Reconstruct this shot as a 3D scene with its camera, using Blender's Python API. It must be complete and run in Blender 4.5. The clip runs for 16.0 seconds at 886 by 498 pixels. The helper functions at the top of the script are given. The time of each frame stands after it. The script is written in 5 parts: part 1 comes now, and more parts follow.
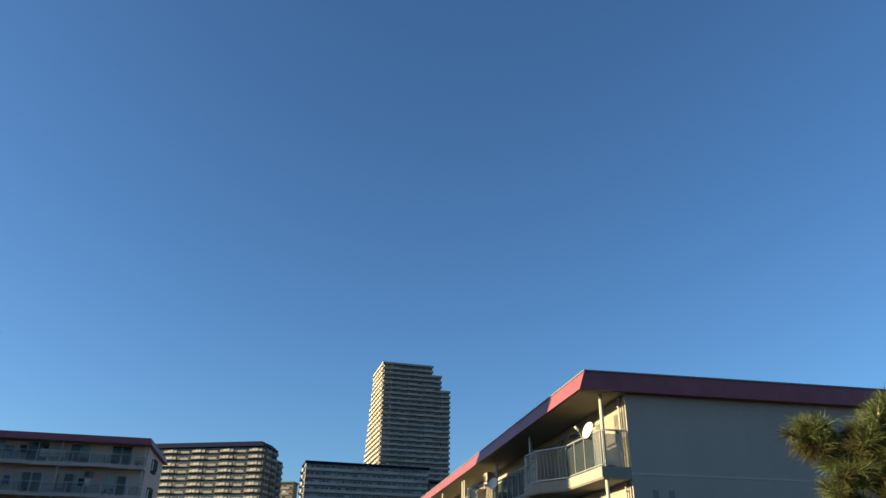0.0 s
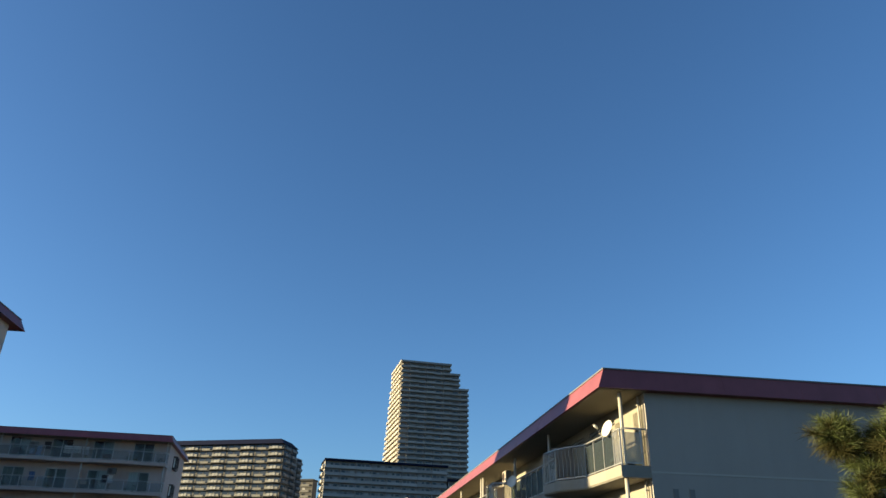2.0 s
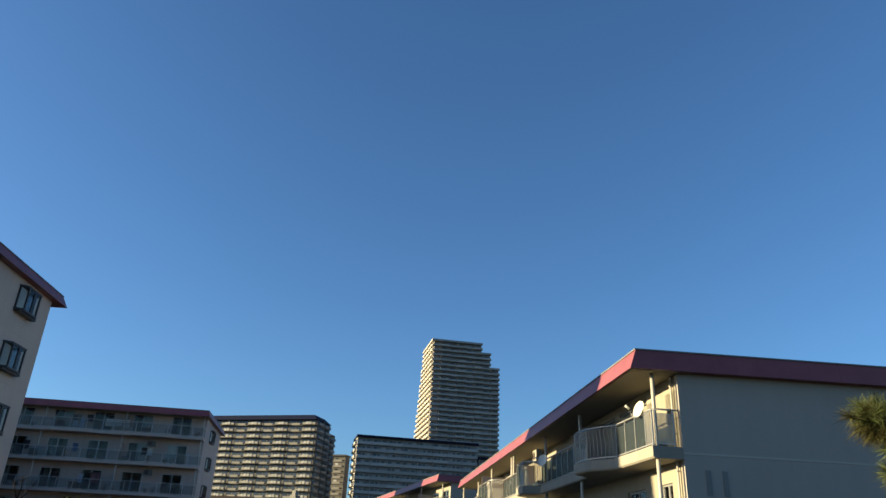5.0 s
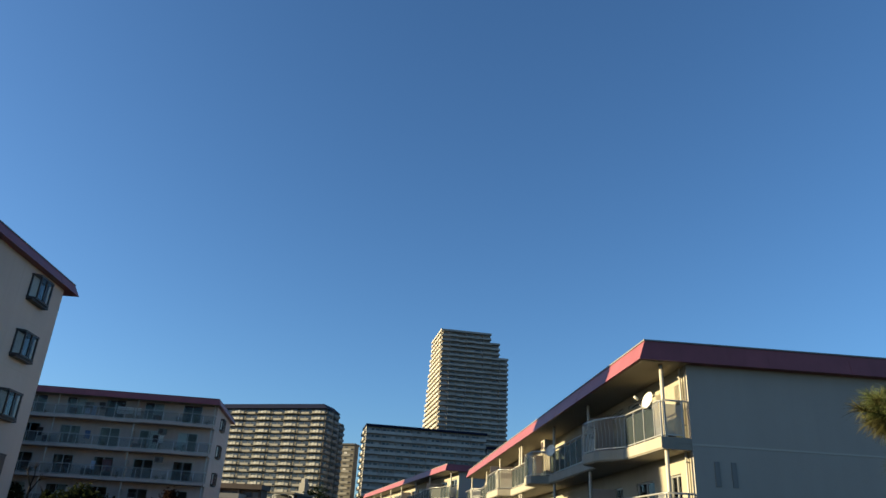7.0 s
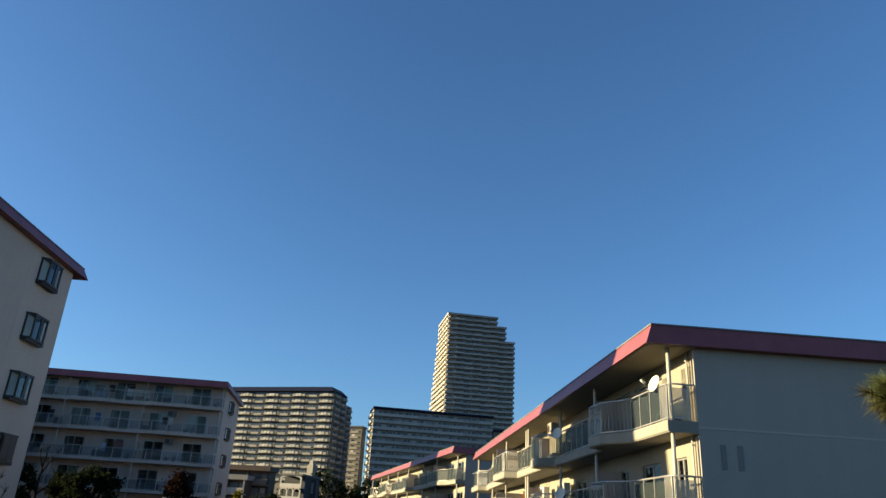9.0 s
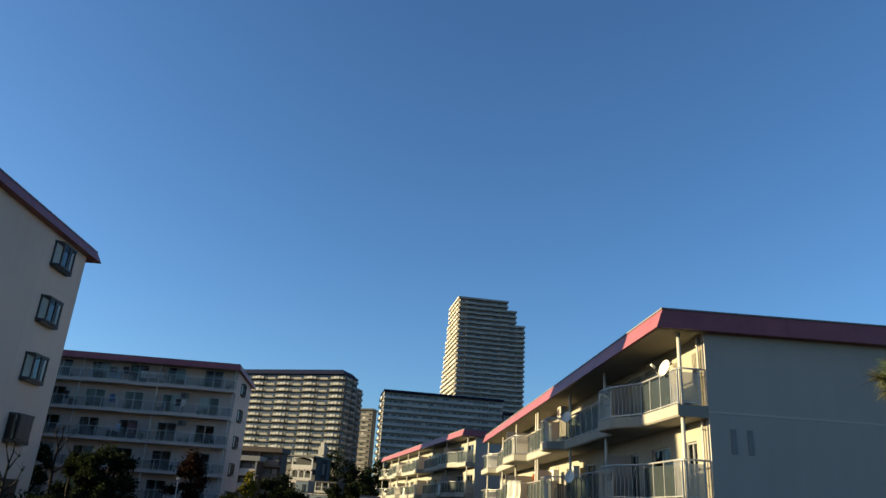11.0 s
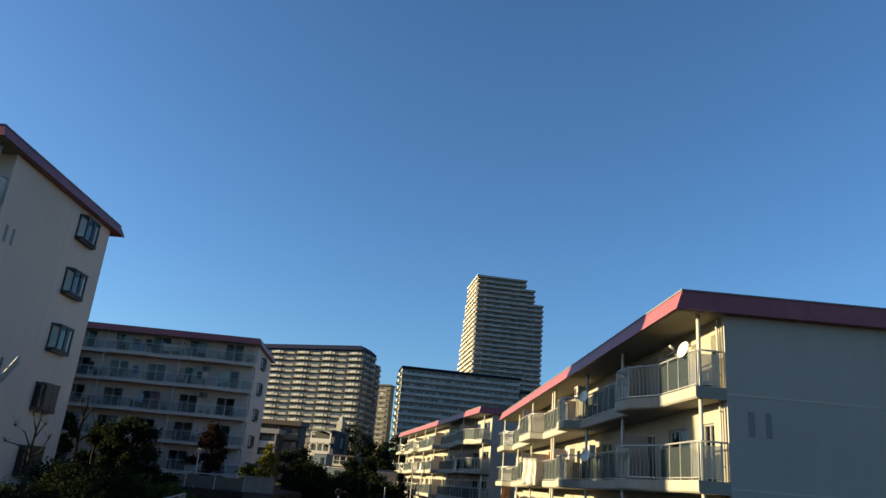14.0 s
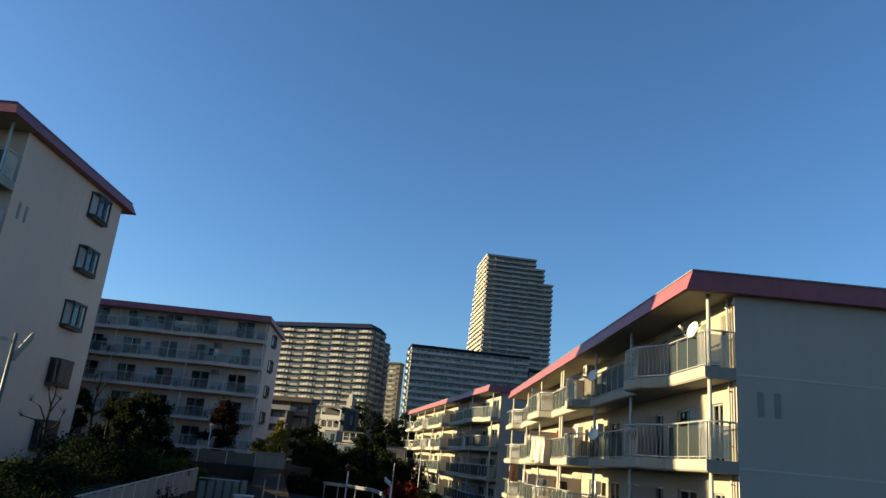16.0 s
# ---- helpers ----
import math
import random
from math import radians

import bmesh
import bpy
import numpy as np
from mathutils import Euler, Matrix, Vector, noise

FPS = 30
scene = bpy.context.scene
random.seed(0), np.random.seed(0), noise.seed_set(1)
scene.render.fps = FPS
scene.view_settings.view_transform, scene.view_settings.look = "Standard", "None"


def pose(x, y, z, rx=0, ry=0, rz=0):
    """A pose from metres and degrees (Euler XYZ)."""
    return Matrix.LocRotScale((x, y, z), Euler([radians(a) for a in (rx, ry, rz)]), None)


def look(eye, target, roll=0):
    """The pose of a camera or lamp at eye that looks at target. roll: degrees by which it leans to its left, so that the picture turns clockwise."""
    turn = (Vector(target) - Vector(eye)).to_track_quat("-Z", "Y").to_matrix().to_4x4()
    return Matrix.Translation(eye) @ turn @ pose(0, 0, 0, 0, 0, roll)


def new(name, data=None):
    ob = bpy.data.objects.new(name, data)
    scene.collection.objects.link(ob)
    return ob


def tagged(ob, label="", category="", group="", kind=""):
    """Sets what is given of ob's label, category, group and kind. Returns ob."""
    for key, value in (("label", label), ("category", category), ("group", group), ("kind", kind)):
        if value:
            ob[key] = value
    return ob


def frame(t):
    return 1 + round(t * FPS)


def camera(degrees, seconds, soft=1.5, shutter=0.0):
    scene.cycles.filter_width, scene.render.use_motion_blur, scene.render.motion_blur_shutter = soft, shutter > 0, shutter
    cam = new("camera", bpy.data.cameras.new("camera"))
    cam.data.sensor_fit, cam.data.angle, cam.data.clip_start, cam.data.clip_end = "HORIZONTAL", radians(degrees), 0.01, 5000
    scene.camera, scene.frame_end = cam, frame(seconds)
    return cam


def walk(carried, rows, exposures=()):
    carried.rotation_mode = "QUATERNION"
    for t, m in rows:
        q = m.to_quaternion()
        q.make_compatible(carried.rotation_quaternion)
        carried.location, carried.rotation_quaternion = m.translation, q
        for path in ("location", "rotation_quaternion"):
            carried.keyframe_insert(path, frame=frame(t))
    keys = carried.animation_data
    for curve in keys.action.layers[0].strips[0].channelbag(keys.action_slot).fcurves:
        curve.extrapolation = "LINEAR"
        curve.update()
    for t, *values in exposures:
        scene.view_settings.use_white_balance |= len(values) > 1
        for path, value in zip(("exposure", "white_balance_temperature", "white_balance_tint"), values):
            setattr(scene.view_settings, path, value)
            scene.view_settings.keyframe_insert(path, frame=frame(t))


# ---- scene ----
EYE = 1.6
cam = camera(64.2, 16.0, soft=1.5)
walk(cam, [
    (0.0, pose(0, 0, EYE, 115.861, -0.789, -8.991)),
    (0.5, pose(0, 0, EYE, 115.910, -0.859, -8.701)),
    (1.0, pose(0, 0, EYE, 115.913, -0.906, -8.382)),
    (1.5, pose(0, 0, EYE, 115.866, -1.031, -8.037)),
    (2.0, pose(0, 0, EYE, 115.687, -1.201, -7.597)),
    (2.5, pose(0, 0, EYE, 115.390, -1.349, -7.018)),
    (3.0, pose(0, 0, EYE, 115.000, -1.673, -6.579)),
    (3.5, pose(0, 0, EYE, 114.623, -2.011, -6.245)),
    (4.0, pose(0, 0, EYE, 114.354, -2.161, -5.941)),
    (6.5, pose(0, 0, EYE, 113.372, -2.774, -4.775)),
    (7.0, pose(0, 0, EYE, 113.132, -2.853, -4.740)),
    (7.5, pose(0, 0, EYE, 112.864, -2.718, -4.676)),
    (8.0, pose(0, 0, EYE, 112.558, -2.787, -4.579)),
    (8.5, pose(0, 0, EYE, 112.148, -2.896, -4.411)),
    (9.0, pose(0, 0, EYE, 111.792, -3.040, -4.217)),
    (11.5, pose(0, 0, EYE, 110.147, -3.592, -3.301)),
    (12.0, pose(0, 0, EYE, 109.875, -3.774, -3.154)),
    (12.5, pose(0, 0, EYE, 109.611, -3.952, -2.989)),
    (13.0, pose(0, 0, EYE, 109.329, -4.126, -2.739)),
    (13.5, pose(0, 0, EYE, 108.981, -4.432, -2.484)),
    (14.0, pose(0, 0, EYE, 108.583, -4.671, -2.239)),
    (14.5, pose(0, 0, EYE, 108.139, -4.740, -1.972)),
    (15.0, pose(0, 0, EYE, 107.662, -4.847, -1.804)),
    (15.5, pose(0, 0, EYE, 107.178, -5.062, -1.653)),
    (16.0, pose(0, 0, EYE, 106.815, -5.145, -1.552)),
], exposures=[(0.0, 1.76, 6000, 6), (4.0, 1.76, 6000, 6), (9.0, 1.79, 6000, 6), (13.0, 1.82, 6020, 6), (16.0, 1.88, 6110, 6)])

# ---- light: a low sun from the side, clear sky ----
SUN_EL, SUN_AZ = 12.0, -88.4          # degrees; azimuth from +y towards +x
world = bpy.data.worlds.new("sky")
scene.world = world
world.use_nodes = True
wn = world.node_tree.nodes
sky = wn.new("ShaderNodeTexSky")
sky.sky_type = "NISHITA"
sky.sun_disc = False
sky.sun_elevation, sky.sun_rotation = radians(SUN_EL), radians(SUN_AZ)
sky.air_density, sky.dust_density, sky.ozone_density = 0.97, 0.8, 4.5
wn["Background"].inputs["Strength"].default_value = 0.055
world.node_tree.links.new(sky.outputs[0], wn["Background"].inputs["Color"])
sun_dir = Vector((math.sin(radians(SUN_AZ)) * math.cos(radians(SUN_EL)), math.cos(radians(SUN_AZ)) * math.cos(radians(SUN_EL)), math.sin(radians(SUN_EL))))
sun = new("sun", bpy.data.lights.new("sun", "SUN"))
sun.data.energy, sun.data.angle, sun.data.color = 5.0, radians(0.53), (1.0, 0.775, 0.42)
sun.matrix_world = look(sun_dir * 100, (0, 0, 0))


# ---- materials ----
def material(name, colour, rough=0.8, metal=0.0, vary=0.12, scale=2.0, bump=0.15, fine=60.0, streak=0.0, spec=0.4, rand=0.0):
    m = bpy.data.materials.new(name)
    m.use_nodes = True
    n, l = m.node_tree.nodes, m.node_tree.links
    b = n["Principled BSDF"]
    b.inputs["Roughness"].default_value, b.inputs["Metallic"].default_value = rough, metal
    b.inputs["Specular IOR Level"].default_value = spec
    tc = n.new("ShaderNodeTexCoord")
    big, small = n.new("ShaderNodeTexNoise"), n.new("ShaderNodeTexNoise")
    big.inputs["Scale"].default_value, big.inputs["Detail"].default_value = scale, 5
    small.inputs["Scale"].default_value, small.inputs["Detail"].default_value = fine, 3
    l.new(tc.outputs["Object"], big.inputs["Vector"])
    l.new(tc.outputs["Object"], small.inputs["Vector"])
    ramp = n.new("ShaderNodeMapRange")
    ramp.inputs[1].default_value, ramp.inputs[2].default_value = 0.3, 0.7
    ramp.inputs[3].default_value, ramp.inputs[4].default_value = 1 - vary, 1 + vary
    l.new(big.outputs["Fac"], ramp.inputs[0])
    ramp2 = n.new("ShaderNodeMapRange")
    ramp2.inputs[1].default_value, ramp2.inputs[2].default_value = 0.3, 0.7
    ramp2.inputs[3].default_value, ramp2.inputs[4].default_value = 1 - vary * 0.6, 1 + vary * 0.6
    l.new(small.outputs["Fac"], ramp2.inputs[0])
    mul = n.new("ShaderNodeMath")
    mul.operation = "MULTIPLY"
    l.new(ramp.outputs[0], mul.inputs[0])
    l.new(ramp2.outputs[0], mul.inputs[1])
    out = mul.outputs[0]
    if streak:
        # rain streaks that run down the surface
        st, mp = n.new("ShaderNodeTexNoise"), n.new("ShaderNodeMapping")
        mp.inputs["Scale"].default_value = (1.6, 1.6, 0.12)
        st.inputs["Scale"].default_value, st.inputs["Detail"].default_value = 1.5, 6
        l.new(tc.outputs["Object"], mp.inputs["Vector"])
        l.new(mp.outputs[0], st.inputs["Vector"])
        r3 = n.new("ShaderNodeMapRange")
        r3.inputs[1].default_value, r3.inputs[2].default_value = 0.35, 0.75
        r3.inputs[3].default_value, r3.inputs[4].default_value = 1.0, 1 - streak
        l.new(st.outputs["Fac"], r3.inputs[0])
        m3 = n.new("ShaderNodeMath")
        m3.operation = "MULTIPLY"
        l.new(out, m3.inputs[0])
        l.new(r3.outputs[0], m3.inputs[1])
        out = m3.outputs[0]
    if rand:
        oi = n.new("ShaderNodeObjectInfo")
        r4 = n.new("ShaderNodeMapRange")
        r4.inputs[3].default_value, r4.inputs[4].default_value = 1 - rand, 1 + rand
        l.new(oi.outputs["Random"], r4.inputs[0])
        m4 = n.new("ShaderNodeMath")
        m4.operation = "MULTIPLY"
        l.new(out, m4.inputs[0])
        l.new(r4.outputs[0], m4.inputs[1])
        out = m4.outputs[0]
    vm = n.new("ShaderNodeVectorMath")
    vm.operation = "SCALE"
    vm.inputs[0].default_value = colour
    l.new(out, vm.inputs["Scale"])
    l.new(vm.outputs[0], b.inputs["Base Color"])
    if bump:
        bp = n.new("ShaderNodeBump")
        bp.inputs["Strength"].default_value, bp.inputs["Distance"].default_value = bump, 0.02
        l.new(small.outputs["Fac"], bp.inputs["Height"])
        l.new(bp.outputs[0], b.inputs["Normal"])
    return m


def glass_material(name, tint, rough=0.03):
    m = bpy.data.materials.new(name)
    m.use_nodes = True
    n, l = m.node_tree.nodes, m.node_tree.links
    n.remove(n["Principled BSDF"])
    tr, gl, mx, fr = n.new("ShaderNodeBsdfTransparent"), n.new("ShaderNodeBsdfGlossy"), n.new("ShaderNodeMixShader"), n.new("ShaderNodeFresnel")
    tr.inputs["Color"].default_value = (*tint, 1)
    gl.inputs["Roughness"].default_value = rough
    fr.inputs["IOR"].default_value = 1.36
    l.new(fr.outputs[0], mx.inputs[0])
    l.new(tr.outputs[0], mx.inputs[1])
    l.new(gl.outputs[0], mx.inputs[2])
    l.new(mx.outputs[0], n["Material Output"].inputs["Surface"])
    return m


def frosted_material(name, tint, clear=0.62, through_tint=(0.75, 0.8, 0.8)):
    m = bpy.data.materials.new(name)
    m.use_nodes = True
    n, l = m.node_tree.nodes, m.node_tree.links
    b = n["Principled BSDF"]
    b.inputs["Base Color"].default_value = (*tint, 1)
    b.inputs["Roughness"].default_value = 0.35
    ts, tp, mx, mx2 = n.new("ShaderNodeBsdfTranslucent"), n.new("ShaderNodeBsdfTransparent"), n.new("ShaderNodeMixShader"), n.new("ShaderNodeMixShader")
    ts.inputs["Color"].default_value = (*tint, 1)
    tp.inputs["Color"].default_value = (*through_tint, 1)
    mx.inputs[0].default_value, mx2.inputs[0].default_value = 0.4, clear
    l.new(b.outputs[0], mx.inputs[1])
    l.new(ts.outputs[0], mx.inputs[2])
    l.new(mx.outputs[0], mx2.inputs[1])
    l.new(tp.outputs[0], mx2.inputs[2])
    l.new(mx2.outputs[0], n["Material Output"].inputs["Surface"])
    return m


def leaf_material(name, colour, vary=0.35, gloss=0.0):
    m = bpy.data.materials.new(name)
    m.use_nodes = True
    n, l = m.node_tree.nodes, m.node_tree.links
    b = n["Principled BSDF"]
    g = n.new("ShaderNodeNewGeometry")
    r = n.new("ShaderNodeMapRange")
    r.inputs[3].default_value, r.inputs[4].default_value = 1 - vary, 1 + vary
    l.new(g.outputs["Random Per Island"], r.inputs[0])
    vm = n.new("ShaderNodeVectorMath")
    vm.operation = "SCALE"
    vm.inputs[0].default_value = colour
    l.new(r.outputs[0], vm.inputs["Scale"])
    l.new(vm.outputs[0], b.inputs["Base Color"])
    b.inputs["Roughness"].default_value = 0.6
    b.inputs["Specular IOR Level"].default_value = gloss
    ts, mx = n.new("ShaderNodeBsdfTranslucent"), n.new("ShaderNodeMixShader")
    l.new(vm.outputs[0], ts.inputs["Color"])
    mx.inputs[0].default_value = 0.2
    l.new(b.outputs[0], mx.inputs[1])
    l.new(ts.outputs[0], mx.inputs[2])
    l.new(mx.outputs[0], n["Material Output"].inputs["Surface"])
    return m


# front-wall cream, toned down for the sun that falls on it
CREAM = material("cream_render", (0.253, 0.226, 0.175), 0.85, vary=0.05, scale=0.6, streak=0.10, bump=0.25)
# the same cream paint, kept lighter for the end walls in shade
GABLE = material("shade_side_render", (0.334, 0.305, 0.265), 0.88, vary=0.05, scale=0.35, streak=0.05, bump=0.3)
GABLE_tall = material("beige_render", (0.492, 0.392, 0.318), 0.88, vary=0.05, scale=0.35, streak=0.05, bump=0.3)
PALE = material("pale_render", (0.425, 0.352, 0.308), 0.85, vary=0.06, scale=0.6, streak=0.12, bump=0.2)
SOFFIT = material("soffit_paint", (0.253, 0.228, 0.178), 0.8, vary=0.06, scale=0.8, bump=0.1)
PINK = material("red_painted_metal", (0.221, 0.070, 0.079), 0.42, vary=0.10, scale=1.2, streak=0.12, bump=0.05, spec=0.28)
SLAB = material("balcony_concrete_paint", (0.261, 0.239, 0.196), 0.8, vary=0.06, scale=1.0, streak=0.15)
ALU = material("aluminium", (0.390, 0.378, 0.352), 0.4, 0.6, vary=0.06, scale=3, bump=0.0)
POSTM = material("painted_steel_post", (0.382, 0.351, 0.296), 0.5, vary=0.06, scale=3, bump=0.02)
DARKM = material("bronze_frame", (0.040, 0.026, 0.021), 0.45, 0.0, vary=0.1, bump=0.0, spec=0.3)
INNER = material("room_lining", (0.30, 0.28, 0.25), 0.9, vary=0.05)
CURTAIN = material("curtain_cloth", (0.55, 0.52, 0.47), 0.9, vary=0.12, scale=4, rand=0.35)
FROST = frosted_material("frosted_panel", (0.085, 0.100, 0.100), 0.55, (0.58, 0.66, 0.67))
FROSTW = frosted_material("white_frosted_panel", (0.62, 0.60, 0.54), 0.55, (0.95, 0.95, 0.92))
FROSTBLUE = frosted_material("clear_frosted_panel", (0.33, 0.345, 0.345), 0.84, (0.95, 0.96, 0.96))
GLASS = glass_material("window_glass", (0.82, 0.86, 0.86))
NUMB = material("grey_metal_relief", (0.175, 0.168, 0.155), 0.5, 0.2, vary=0.05, bump=0.0)
ROOFDARK = material("dark_roof", (0.03, 0.03, 0.032), 0.7, vary=0.15)
ROOFNAVY = material("navy_roof_edge", (0.010, 0.013, 0.032), 0.6, vary=0.15, spec=0.08)
DARKTILE = material("dark_slate_tile", (0.030, 0.030, 0.033), 0.75, vary=0.12, scale=0.4, fine=4)
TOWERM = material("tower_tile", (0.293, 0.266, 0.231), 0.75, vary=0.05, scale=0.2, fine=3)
TOWERP = material("tower_parapet", (0.375, 0.344, 0.301), 0.75, vary=0.08, scale=0.3, rand=0.16)
# tile colour lowered to put the shade of the balcony recesses into the wall
BLOCKM = material("darkened_tan_tile", (0.100, 0.091, 0.079), 0.8, vary=0.08, scale=0.2, fine=3)
BLOCKP = material("cream_parapet", (0.225, 0.213, 0.194), 0.75, vary=0.06, scale=0.3, rand=0.08)
# cream parapet dimmed, as recessed bays that catch less sun look
BLOCKD = material("dimmed_parapet", (0.186, 0.175, 0.158), 0.75, vary=0.06, scale=0.3, rand=0.08)
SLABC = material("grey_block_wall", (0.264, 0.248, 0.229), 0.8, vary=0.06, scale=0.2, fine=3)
SLABCP = material("grey_white_parapet", (0.347, 0.329, 0.302), 0.75, vary=0.10, scale=0.3, rand=0.18)
FARGLASS = material("far_window_glass", (0.03, 0.035, 0.045), 0.12, vary=0.3, scale=0.5, bump=0.0, spec=0.6, rand=0.4)
FARCURT = material("far_curtained_window", (0.221, 0.212, 0.204), 0.5, vary=0.2, scale=0.5, bump=0.0, rand=0.6)
BALCW = material("white_balcony_front", (0.332, 0.323, 0.304), 0.75, vary=0.06, scale=0.3, rand=0.12)
LAMPTAN = material("tan_lamp_cover", (0.30, 0.26, 0.205), 0.45, vary=0.06, bump=0.0)
FENCEP = material("dull_white_fence_paint", (0.351, 0.345, 0.332), 0.55, vary=0.12, bump=0.0)
PARAPETP = material("weathered_parapet_panel", (0.213, 0.194, 0.173), 0.85, vary=0.12, scale=1.0, streak=0.2)
CLOTHPINK = material("dull_pink_cloth", (0.22, 0.13, 0.13), 0.95, vary=0.1, scale=4)
BARK = material("bark", (0.023, 0.018, 0.014), 0.9, vary=0.3, scale=5, bump=0.6, fine=30, spec=0.1)
GRASS = material("rough_grass_ground", (0.035, 0.035, 0.022), 0.95, vary=0.4, scale=0.3, bump=0.5, fine=9, spec=0.03)
ASPHALT = material("asphalt", (0.040, 0.039, 0.038), 0.9, vary=0.2, scale=0.5, bump=0.3, fine=80, spec=0.1)
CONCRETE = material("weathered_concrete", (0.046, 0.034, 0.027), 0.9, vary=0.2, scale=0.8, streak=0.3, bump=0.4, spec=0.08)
WHITEP = material("white_painted_steel", (0.62, 0.62, 0.60), 0.5, vary=0.06, bump=0.0)
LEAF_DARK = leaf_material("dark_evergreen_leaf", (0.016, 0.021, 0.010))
LEAF_GREEN = leaf_material("green_leaf", (0.068, 0.074, 0.018))
LEAF_YELLOW = leaf_material("yellow_ginkgo_leaf", (0.115, 0.104, 0.017))
LEAF_RED = leaf_material("russet_leaf", (0.021, 0.012, 0.009))
LEAF_MAPLE = leaf_material("red_maple_leaf", (0.080, 0.015, 0.013))
NEEDLE = leaf_material("pine_needle", (0.067, 0.083, 0.023), 0.8, 0.35)
NEEDLE_OLD = leaf_material("old_pine_needle", (0.061, 0.056, 0.022), 0.6)
BUD = material("pine_bud", (0.42, 0.27, 0.15), 0.6, vary=0.15, scale=40)
LAMPGREY = material("grey_lamp_paint", (0.10, 0.095, 0.08), 0.5, vary=0.1, bump=0.0)
MESHP = material("dark_mesh_panel", (0.208, 0.198, 0.189), 0.6, vary=0.15, bump=0.1, spec=0.2)
SHUTTER = material("brown_shutter", (0.041, 0.028, 0.022), 0.5, vary=0.1, bump=0.05)
BROWNW = material("dark_brown_tile", (0.080, 0.058, 0.045), 0.8, vary=0.1, scale=0.4, fine=5)
RAILP = material("weathered_rail_paint", (0.150, 0.150, 0.144), 0.5, vary=0.12, bump=0.0)
CLOTHW = material("white_cloth", (0.72, 0.70, 0.64), 0.95, vary=0.08, scale=4)
CLOTHP = material("pale_blue_cloth", (0.45, 0.52, 0.62), 0.95, vary=0.1, scale=4)
BROWNL = material("brown_band", (0.176, 0.136, 0.108), 0.8, vary=0.1, scale=0.4, fine=5)
CLOTHO = material("orange_cloth", (0.65, 0.28, 0.05), 0.95, vary=0.1, scale=4)
CLOTHR = material("red_cloth", (0.45, 0.08, 0.06), 0.95, vary=0.1, scale=4)
CLOTHB = material("blue_cloth", (0.12, 0.17, 0.30), 0.95, vary=0.1, scale=4)
REED = material("reed_blind", (0.36, 0.22, 0.13), 0.9, vary=0.25, scale=8)
BLUEW = material("pale_blue_wall", (0.102, 0.132, 0.156), 0.85, vary=0.06)
PLASTIC = material("off_white_plastic", (0.62, 0.58, 0.50), 0.5, vary=0.05, bump=0.0)


# ---- mesh helpers ----
def add_box(bm, x0, y0, z0, x1, y1, z1):
    v = [bm.verts.new(p) for p in ((x0, y0, z0), (x1, y0, z0), (x1, y1, z0), (x0, y1, z0), (x0, y0, z1), (x1, y0, z1), (x1, y1, z1), (x0, y1, z1))]
    for f in ((0, 3, 2, 1), (4, 5, 6, 7), (0, 1, 5, 4), (1, 2, 6, 5), (2, 3, 7, 6), (3, 0, 4, 7)):
        bm.faces.new([v[i] for i in f])


def add_tube(bm, pts, r0, r1=None, sides=8):
    """A tube of varying radius along the points."""
    r1 = r0 if r1 is None else r1
    rings = []
    for i, p in enumerate(pts):
        p = Vector(p)
        a, b = Vector(pts[max(0, i - 1)]), Vector(pts[min(len(pts) - 1, i + 1)])
        d = (b - a).normalized()
        u = d.orthogonal().normalized() if abs(d.z) < 0.95 else Vector((1, 0, 0))
        w = d.cross(u).normalized()
        u = w.cross(d)
        r = r0 + (r1 - r0) * i / max(1, len(pts) - 1)
        rings.append([bm.verts.new(p + r * (math.cos(2 * math.pi * k / sides) * u + math.sin(2 * math.pi * k / sides) * w)) for k in range(sides)])
    for a, b in zip(rings, rings[1:]):
        for k in range(sides):
            bm.faces.new((a[k], a[(k + 1) % sides], b[(k + 1) % sides], b[k]))
    bm.faces.new(rings[0][::-1])
    bm.faces.new(rings[-1])


def mesh_from(bm, name, mat, smooth=False):
    me = bpy.data.meshes.new(name)
    bmesh.ops.recalc_face_normals(bm, faces=bm.faces)
    if smooth:
        for f in bm.faces:
            f.smooth = True
    bm.to_mesh(me)
    bm.free()
    me.materials.append(mat)
    return me


def part(name, bm, mat, parent=None, label="", m=None, smooth=False):
    ob = new(name, mesh_from(bm, name, mat, smooth))
    if m is not None:
        ob.matrix_basis = m
    ob.parent = parent
    if label:
        tagged(ob, label)
    return ob


def thing(name, m, label, category, group="", kind=""):
    return tagged(new(name), label, category, group, kind) if m is None else _placed(tagged(new(name), label, category, group, kind), m)


def _placed(ob, m):
    ob.matrix_basis = m
    return ob


CUBES = {}


def block(name, x0, y0, z0, x1, y1, z1, mat, parent, label="", turn=0.0):
    """A box part from one shared mesh per material, set by its corners; turn: degrees about its own upright axis."""
    key = (mat.name, name)
    if key not in CUBES:
        bm = bmesh.new()
        add_box(bm, -0.5, -0.5, -0.5, 0.5, 0.5, 0.5)
        CUBES[key] = mesh_from(bm, name, mat)
    ob = new(name, CUBES[key])
    ob.matrix_basis = Matrix.LocRotScale(((x0 + x1) / 2, (y0 + y1) / 2, (z0 + z1) / 2), Euler((0, 0, radians(turn))), (x1 - x0, y1 - y0, z1 - z0))
    ob.parent = parent
    if label:
        tagged(ob, label)
    return ob


